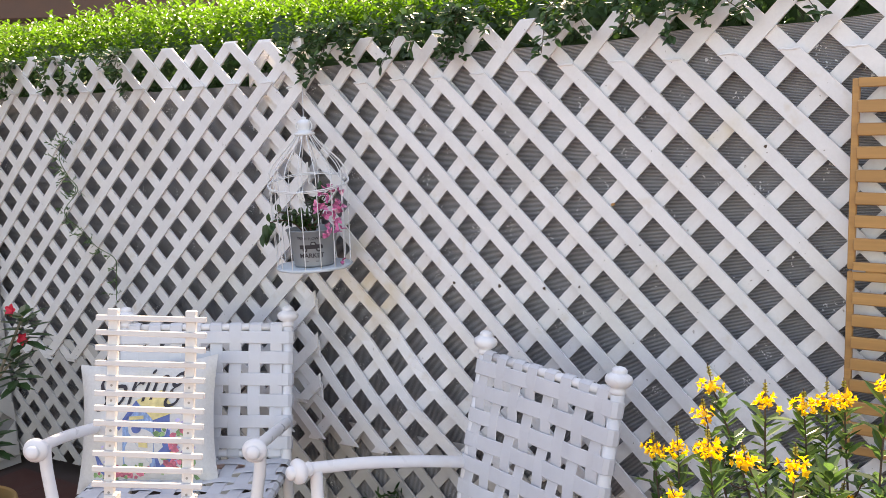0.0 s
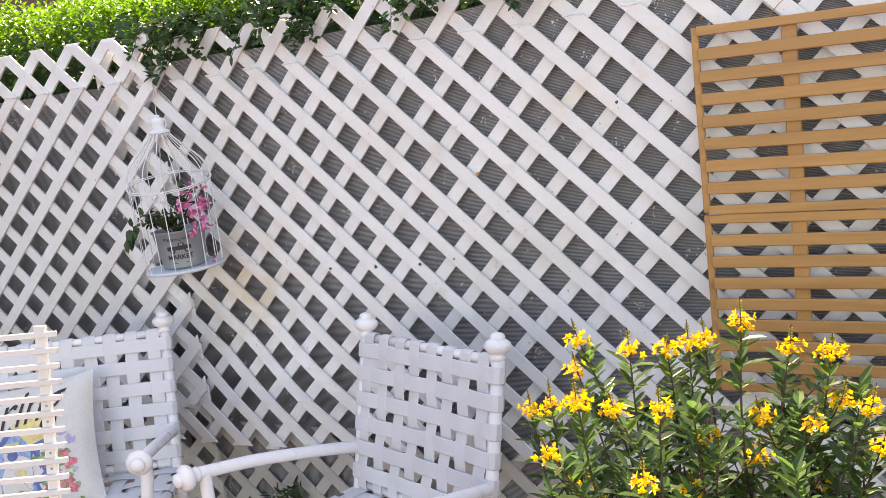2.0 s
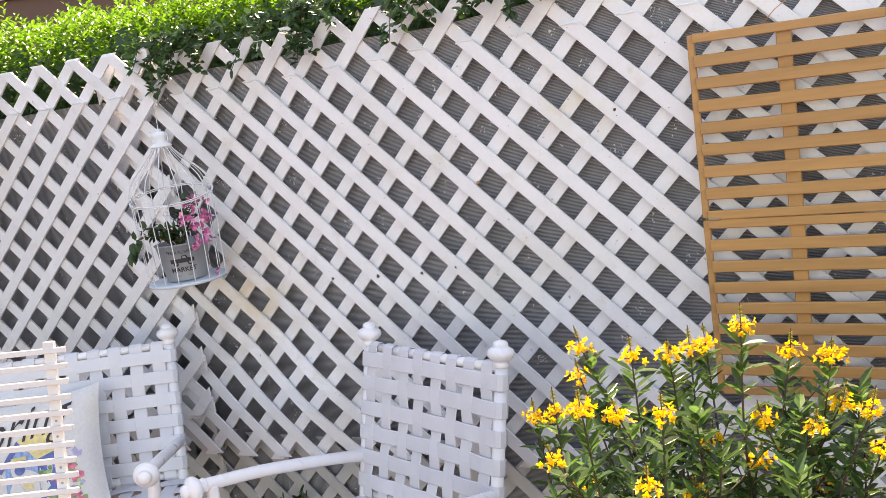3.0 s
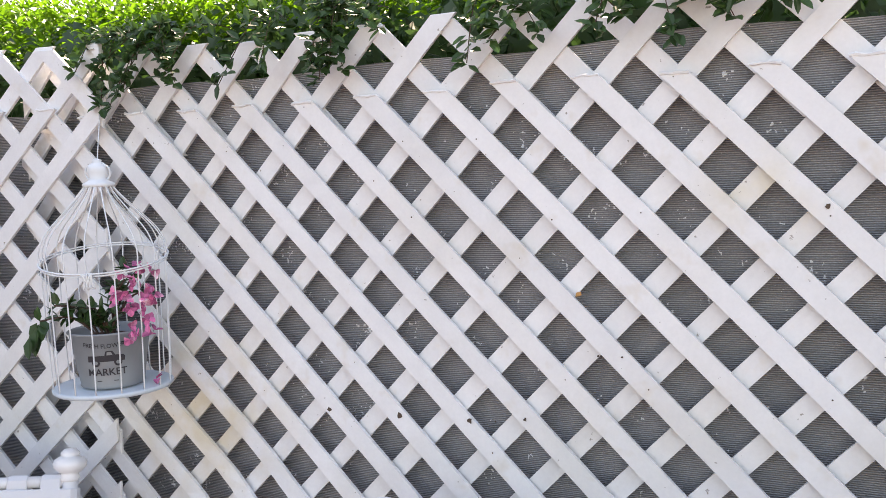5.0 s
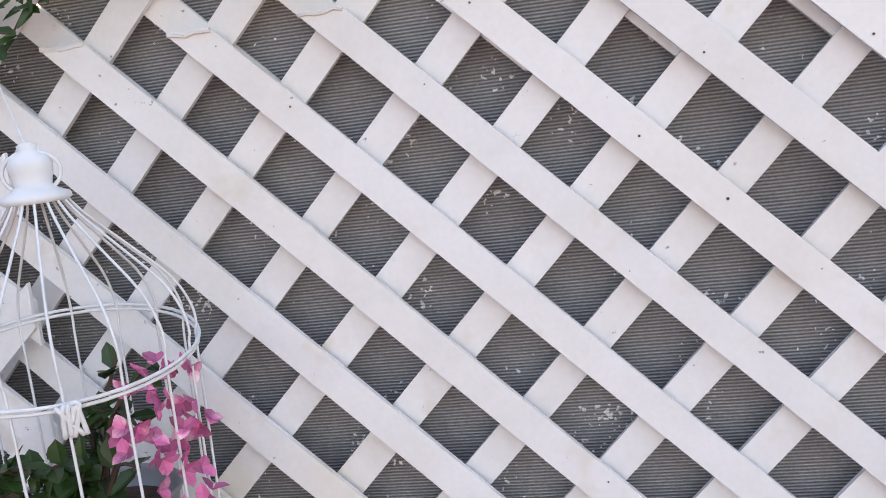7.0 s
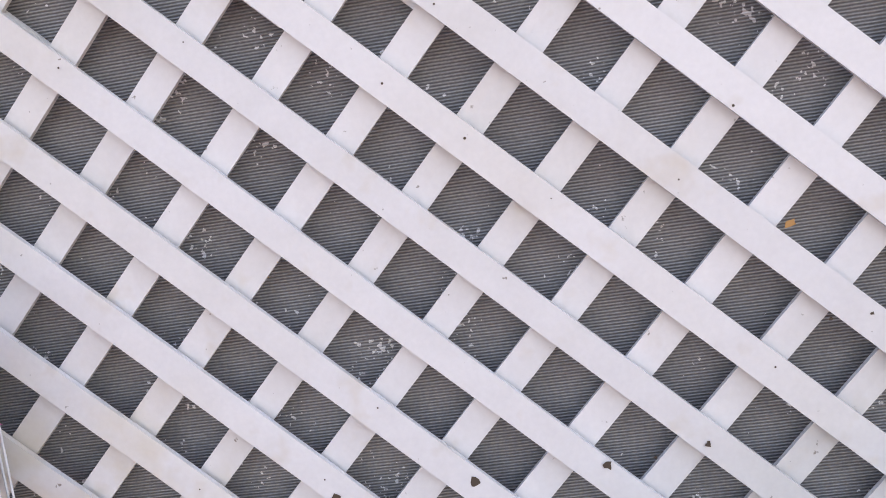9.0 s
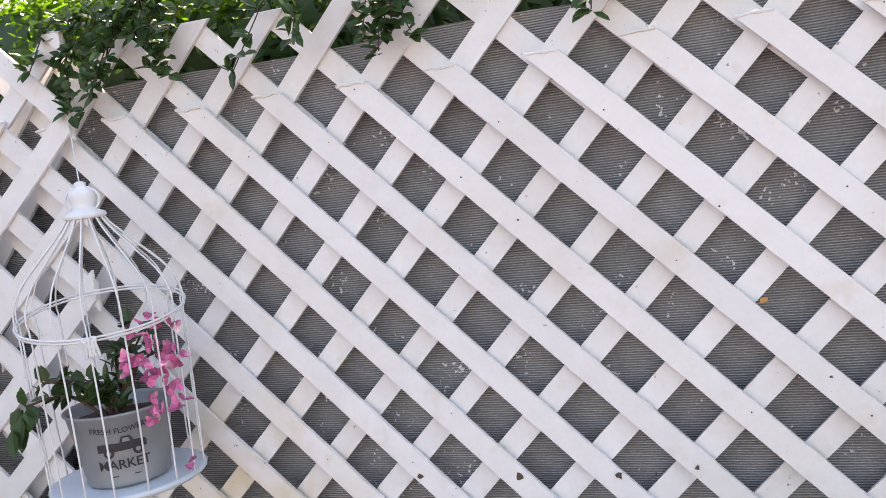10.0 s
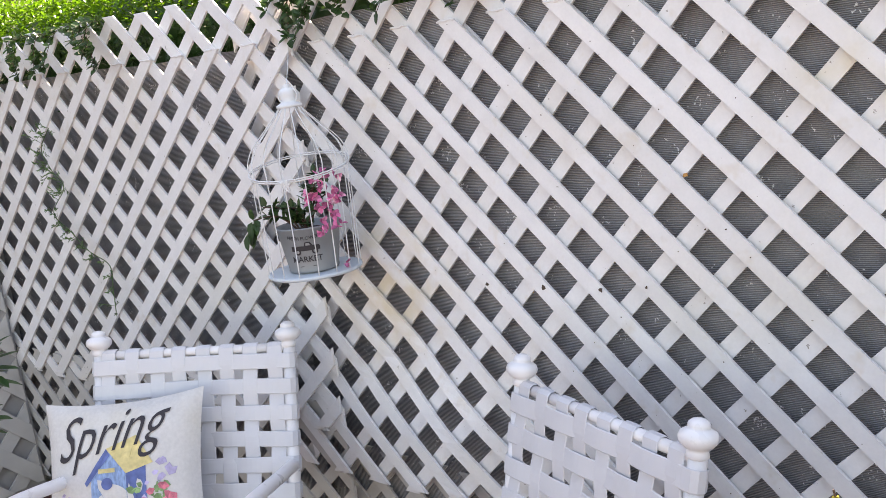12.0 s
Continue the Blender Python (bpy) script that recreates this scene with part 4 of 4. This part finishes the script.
# ---- thin creeper on the left panel ----
def creeper():
    e = base("creeper", Matrix(), "thin feathery green creeper climbing the lattice", "vine")
    st, leaves = bmesh.new(), []
    ctrl = [(-1.87, -0.165, 0.84), (-1.86, -0.165, 0.92), (-1.85, -0.165, 1.01), (-1.96, -0.172, 1.06), (-2.05, -0.178, 1.13), (-2.13, -0.187, 1.20), (-2.03, -0.18, 1.29), (-2.08, -0.185, 1.35), (-2.12, -0.188, 1.43), (-2.05, -0.18, 1.50)]
    pts = curve_pts(ctrl, 8)
    tube(st, pts, 0.0016, 5)
    for i, p in enumerate(pts):
        if noise.noise(Vector(p) * 4) < -0.05 and i % 3 or i % 3 == 1:
            continue
        for k in range(1 + (i % 2)):
            d = Vector((rnd(-1, 1), rnd(-0.4, 0.0), rnd(-0.35, 0.35))).normalized()
            ln = rnd(0.03, 0.075)
            tube(st, [p, p + d * ln], 0.0007, 4)
            for j in range(5):
                leaves.append((p + d * ln * (0.2 + 0.15 * j), d * 0.6 + Vector((rnd(-0.5, 0.5), -0.2, rnd(-0.8, 0.8))), rnd(0.010, 0.02), rnd(0.004, 0.007), Vector((0, -1, 0.3))))
    part("stem", st, fern_leaf, e)
    leaf_mesh("leaves", leaves, fern_leaf, e, "narrow dry green leaflets")


creeper()

# ---- yellow flowering shrub ----
def shrub():
    e = base("flowering_shrub", Matrix(), "leafy shrub with clusters of small yellow flowers", "shrub")
    root = Vector((1.16, -0.90, 0.0))
    heads = [(0.89, -0.956, 1.07), (0.981, -0.965, 1.057), (1.019, -0.881, 1.03), (1.045, -0.84, 1.03), (1.07, -0.83, 1.038), (0.838, -0.85, 0.978), (0.76, -0.901, 0.919), (0.848, -1.004, 0.972),
             (0.955, -1.15, 1.035), (1.0, -1.12, 1.015), (1.07, -1.12, 1.02), (0.92, -1.20, 0.975), (1.075, -1.24, 0.962), (1.16, -0.95, 1.1), (1.28, -0.88, 1.03), (1.21, -0.83, 1.02), (1.18, -0.96, 0.95),
             (1.29, -0.88, 0.95), (1.26, -0.98, 0.95), (1.17, -0.96, 0.88), (1.26, -0.9, 0.82), (1.08, -1.03, 0.85), (1.09, -0.94, 0.9), (1.34, -0.96, 0.97), (1.35, -0.93, 0.9)]
    more = [(rnd(0.95, 1.7), rnd(-1.2, -0.75), rnd(0.62, 0.98)) for _ in range(10)] + [(rnd(0.85, 1.45), rnd(-1.22, -1.04), rnd(0.68, 0.88)) for _ in range(11)]

    def shoot(tip, flower):
        st, leaves, petals, buds = bmesh.new(), [], [], []
        base_p = root + Vector((rnd(-0.10, 0.10), rnd(-0.08, 0.08), 0))
        out = Vector(((tip.x - root.x), (tip.y - root.y), 0))
        mid = base_p.lerp(tip, 0.5) + out * 0.02 + Vector((rnd(-0.05, 0.05), rnd(-0.05, 0.05), rnd(-0.03, 0.03)))
        high = base_p.lerp(tip, 0.8) + out * 0.02 + Vector((rnd(-0.05, 0.05), rnd(-0.04, 0.04), rnd(-0.03, 0.01)))
        pts = curve_pts([base_p, mid, high, tip], 7)
        n = len(pts)
        tube(st, pts, [0.0042 - 0.0031 * i / n for i in range(n)], 5)
        stop = n - 2 if flower else n
        for i in range(8, stop):
            p = pts[i]
            a0 = rnd(0, 6.28)
            last = i >= stop - 3
            for q in range(3 if last else 2):
                for s in (0, 1):
                    a = a0 + 3.1416 * s + 1.57 * q + rnd(-0.3, 0.3)
                    d = Vector((math.cos(a), math.sin(a), rnd(0.2, 1.1) if last else rnd(-0.2, 0.7)))
                    leaves.append((p + Vector((0, 0, 0.008 * q)), d, rnd(0.028, 0.054), rnd(0.011, 0.018), Vector((0, 0, 1))))
            if i % 3 == 0 and i < stop - 2:                  # a side twig with its own rosette
                a = rnd(0, 6.28)
                d = Vector((math.cos(a), math.sin(a), rnd(0.3, 1.0))).normalized()
                e2 = p + d * rnd(0.05, 0.11)
                tube(st, [p, p.lerp(e2, 0.5) + Vector((0, 0, -0.004)), e2], 0.0013, 4)
                for q in range(7):
                    aq = 2.4 * q
                    leaves.append((e2 - d * 0.006 * q, Vector((math.cos(aq), math.sin(aq), 0.9 - 0.1 * q)), rnd(0.024, 0.048), rnd(0.008, 0.013), Vector((0, 0, 1))))
        tagged(leaf_mesh("foliage", leaves, shrub_leaf, e, "glossy narrow green leaves", 0.18), kind="stuff")
        if not flower:
            part("stem", st, twig, e, "thin dark red stem")
            return
        spike = rnd(0.006, 0.020)
        ax0 = (tip - pts[-3]).normalized() + Vector((0, 0, 0.8))
        ax0.normalize()
        for i in range(random.randint(12, 17)):
            a, zz = 2.4 * i, -0.016 + 0.026 * i / 15
            p = tip + Vector((math.cos(a), math.sin(a), 0)) * rnd(0.004, 0.021) + ax0 * zz * 0.8
            ax = (Vector((math.cos(a), math.sin(a), 0.5)) + rdir() * 0.7).normalized()
            s = ax.orthogonal().normalized()
            tube(st, [tip + ax0 * zz * 0.8, p], 0.0006, 3)
            for t in range(5):
                d = Matrix.Rotation(1.2566 * t + rnd(-0.4, 0.4), 3, ax) @ s + ax * rnd(0.2, 1.2)
                petals.append((p, d, rnd(0.0075, 0.0105), rnd(0.0042, 0.0060), ax))
        for i in range(14):
            a, zz = 2.4 * i, 0.013 + spike * i / 14
            buds.append((tip + ax0 * zz, Vector((math.cos(a), math.sin(a), 0.7)), 0.0068 - 0.0002 * i, 0.0052, Vector((0, 0, 1))))
        tube(st, [tip, tip + ax0 * (0.020 + spike)], 0.001, 4)
        part("stem", st, twig, e, "thin dark red stem")
        leaf_mesh("flower_head", petals, yellow, e, "small bright yellow flowers", 0.15)
        leaf_mesh("bud_spike", buds, bud, e, "greenish yellow buds", 0.3)
    for h in heads:
        shoot(Vector(h) - Vector((0, 0, 0.010)), True)
    for h in more:
        shoot(Vector(h), random.random() < 0.75 and h[2] < 0.9)
    for k in range(50):
        x = rnd(0.80, 1.75)
        shoot(Vector((x, rnd(-1.18, -0.72), rnd(0.50, 0.98 if 0.95 < x else 0.88))), False)


shrub()

# ---- potted desert rose in the corner ----
def potted_rose():
    px, py = -1.64, -0.986
    pot = base("planter_pot", pose(px, py, 0) @ Matrix.Diagonal((0.90, 0.90, 1.10, 1)), "round ochre plastic planter pot on the red floor", "flower pot")
    bm = lathe(bmesh.new(), [(0.02, 0.0), (0.125, 0.0), (0.132, 0.006), (0.165, 0.262), (0.178, 0.268), (0.184, 0.280), (0.182, 0.298), (0.175, 0.304), (0.166, 0.296), (0.160, 0.255), (0.02, 0.25)], 44)
    part("shell", bm, ochre, pot, smooth=True)
    bm = lathe(bmesh.new(), [(0.162, 0.256), (0.12, 0.266), (0.05, 0.27), (0.004, 0.27)], 28)
    for v in bm.verts:
        v.co.z += 0.008 * noise.noise(v.co * 40)
    part("soil", bm, soil, pot)
    e = base("desert_rose", pose(px, py, 0.285), "desert rose with a swollen grey trunk and red flowers", "plant")
    bm = bmesh.new()
    tube(bm, curve_pts([(0.0, 0, -0.02), (-0.01, 0.0, 0.06), (-0.015, 0.01, 0.12), (0.03, 0.0, 0.17), (0.07, 0.02, 0.20)], 5), [0.085, 0.085, 0.084, 0.082, 0.078, 0.073, 0.068, 0.062, 0.057, 0.052, 0.048, 0.045, 0.042, 0.04, 0.038, 0.036, 0.034, 0.032, 0.03, 0.028, 0.026], 14)
    tube(bm, curve_pts([(0.04, -0.05, 0.0), (0.09, -0.06, 0.03), (0.11, -0.05, -0.02)], 4), [0.03] * 4 + [0.02] * 5, 10)
    tube(bm, curve_pts([(0.05, 0.04, 0.0), (0.10, 0.05, 0.03), (0.13, 0.03, -0.02)], 4), [0.028] * 4 + [0.018] * 5, 10)
    for v in bm.verts:
        v.co += v.co.normalized() * 0.004 * noise.noise(v.co * 30)
    trunk = part("trunk", bm, bark, e, "swollen grey-brown trunk", True)
    leaves = []
    tips = [((-0.02, 0.01, 0.12), (0.0, 0.10, 0.32), (0.08, 0.24, 0.64)), ((-0.02, 0.01, 0.12), (-0.04, 0.04, 0.28), (0.06, 0.20, 0.50)), ((-0.01, 0.0, 0.12), (-0.14, -0.06, 0.26), (-0.20, -0.02, 0.42)), ((0.02, 0.0, 0.16), (-0.02, 0.05, 0.22), (0.0, 0.12, 0.28)), ((0.07, 0.02, 0.20), (0.10, 0.05, 0.20), (0.10, 0.07, 0.22))]
    for a, b, c in tips:
        pts = curve_pts([a, b, c], 6)
        part("branch", tube(bmesh.new(), pts, [0.010 - 0.0005 * i for i in range(len(pts))], 8), bark, e, smooth=True)
        c = Vector(c)
        if c.z > 0.25:
            for i in range(26):
                an = 2.4 * i
                leaves.append((c - Vector((0, 0, 0.004 * i)), Vector((math.cos(an), math.sin(an), 0.55 - 0.04 * i)), rnd(0.06, 0.10), rnd(0.032, 0.046), Vector((0, 0, 1))))
    for q in ((0.07, 0.21, 0.665), (0.10, 0.21, 0.57), (-0.13, -0.05, 0.245), (-0.10, -0.07, 0.225), (-0.05, -0.06, 0.23), (-0.02, -0.05, 0.21), (-0.11, -0.05, 0.20), (-0.19, -0.03, 0.43)):
        q = Vector(q)
        ax = (rdir() + Vector((0.6, -0.6, 0.4))).normalized()
        s = ax.orthogonal().normalized()
        leaf_mesh("flower", [(q, Matrix.Rotation(1.2566 * t, 3, ax) @ s + ax * 0.5, 0.026, 0.019, ax) for t in range(5)], red, e, "small red flower", 0.1)
    tagged(leaf_mesh("foliage", leaves, rose_leaf, e, "dark glossy green leaves", 0.1), kind="stuff")


potted_rose()

# ---- weed at the foot of the fence ----
e = base("weed", Matrix(), "small dark weed growing through the foot of the lattice", "plant")
leaves = []
for cx, cz in ((-0.66, 0.17), (-0.58, 0.20), (-0.62, 0.12)):
    for k in range(45):
        p = Vector((cx + rnd(-0.03, 0.03), -0.03 + rnd(-0.03, 0.02), cz + rnd(-0.05, 0.03)))
        leaves.append((p, Vector((rnd(-1, 1), rnd(-1, 0.2), rnd(-0.4, 1))), rnd(0.03, 0.06), rnd(0.006, 0.011), rdir()))
leaf_mesh("leaves", leaves, vine_leaf, e, "", 0.1)
st = bmesh.new()
for cx, cz in ((-0.66, 0.17), (-0.58, 0.20), (-0.62, 0.12)):
    tube(st, curve_pts([(-0.61, -0.03, 0), (cx, -0.03, cz * 0.5), (cx, -0.03, cz)], 4), 0.003, 5)
part("stems", st, twig, e)

# ---- house far behind the hedge ----
def far_house():
    e = base("house", pose(-9.6, 5.4, 0, 0, 0, 51), "distant house with a brown fascia and pale roof behind the hedge", "house")
    part("wall", box(bmesh.new(), (0, 2.6, 1.5), (12, 4, 3.0), 0.02), stucco, e)
    part("fascia", box(bmesh.new(), (0, 0, 3.22), (13, 0.06, 0.50), 0.01), fascia, e, "dark brown board")
    part("soffit", box(bmesh.new(), (0, 0.33, 2.99), (13, 0.6, 0.03), 0.005), fascia, e)
    bm = bmesh.new()
    V = [(-6.6, -0.1, 3.48), (6.6, -0.1, 3.48), (6.6, 2.7, 4.5), (-6.6, 2.7, 4.5), (6.6, 5.4, 3.48), (-6.6, 5.4, 3.48)]
    vs = [bm.verts.new(v) for v in V] + [bm.verts.new((v[0], v[1], v[2] - 0.05)) for v in V]
    for f in ((0, 1, 2, 3), (3, 2, 4, 5), (6, 9, 8, 7), (9, 11, 10, 8), (0, 6, 7, 1), (5, 4, 10, 11), (1, 7, 8, 2), (2, 8, 10, 4), (0, 3, 9, 6), (3, 5, 11, 9)):
        bm.faces.new([vs[i] for i in f])
    part("roof", bm, roofing, e, "pale grey sheet roof")


far_house()

# ---- floor tiles ----
floor = base("floor", Matrix(), "dark red clay floor tiles", "floor", kind="structure")
tile = bmesh.new()
box(tile, (0, 0, -0.006), (0.294, 0.294, 0.012), 0.002)
first = part("tile", tile, terracotta, floor)
first.location = (-2.5, -0.36, 0)
for i in range(15):
    for j in range(11):
        if i or j:
            t = new("tile", first.data)
            t.parent = floor
            t.location = (-2.5 + 0.3 * i, -0.36 - 0.3 * j, rnd(-0.001, 0.001))
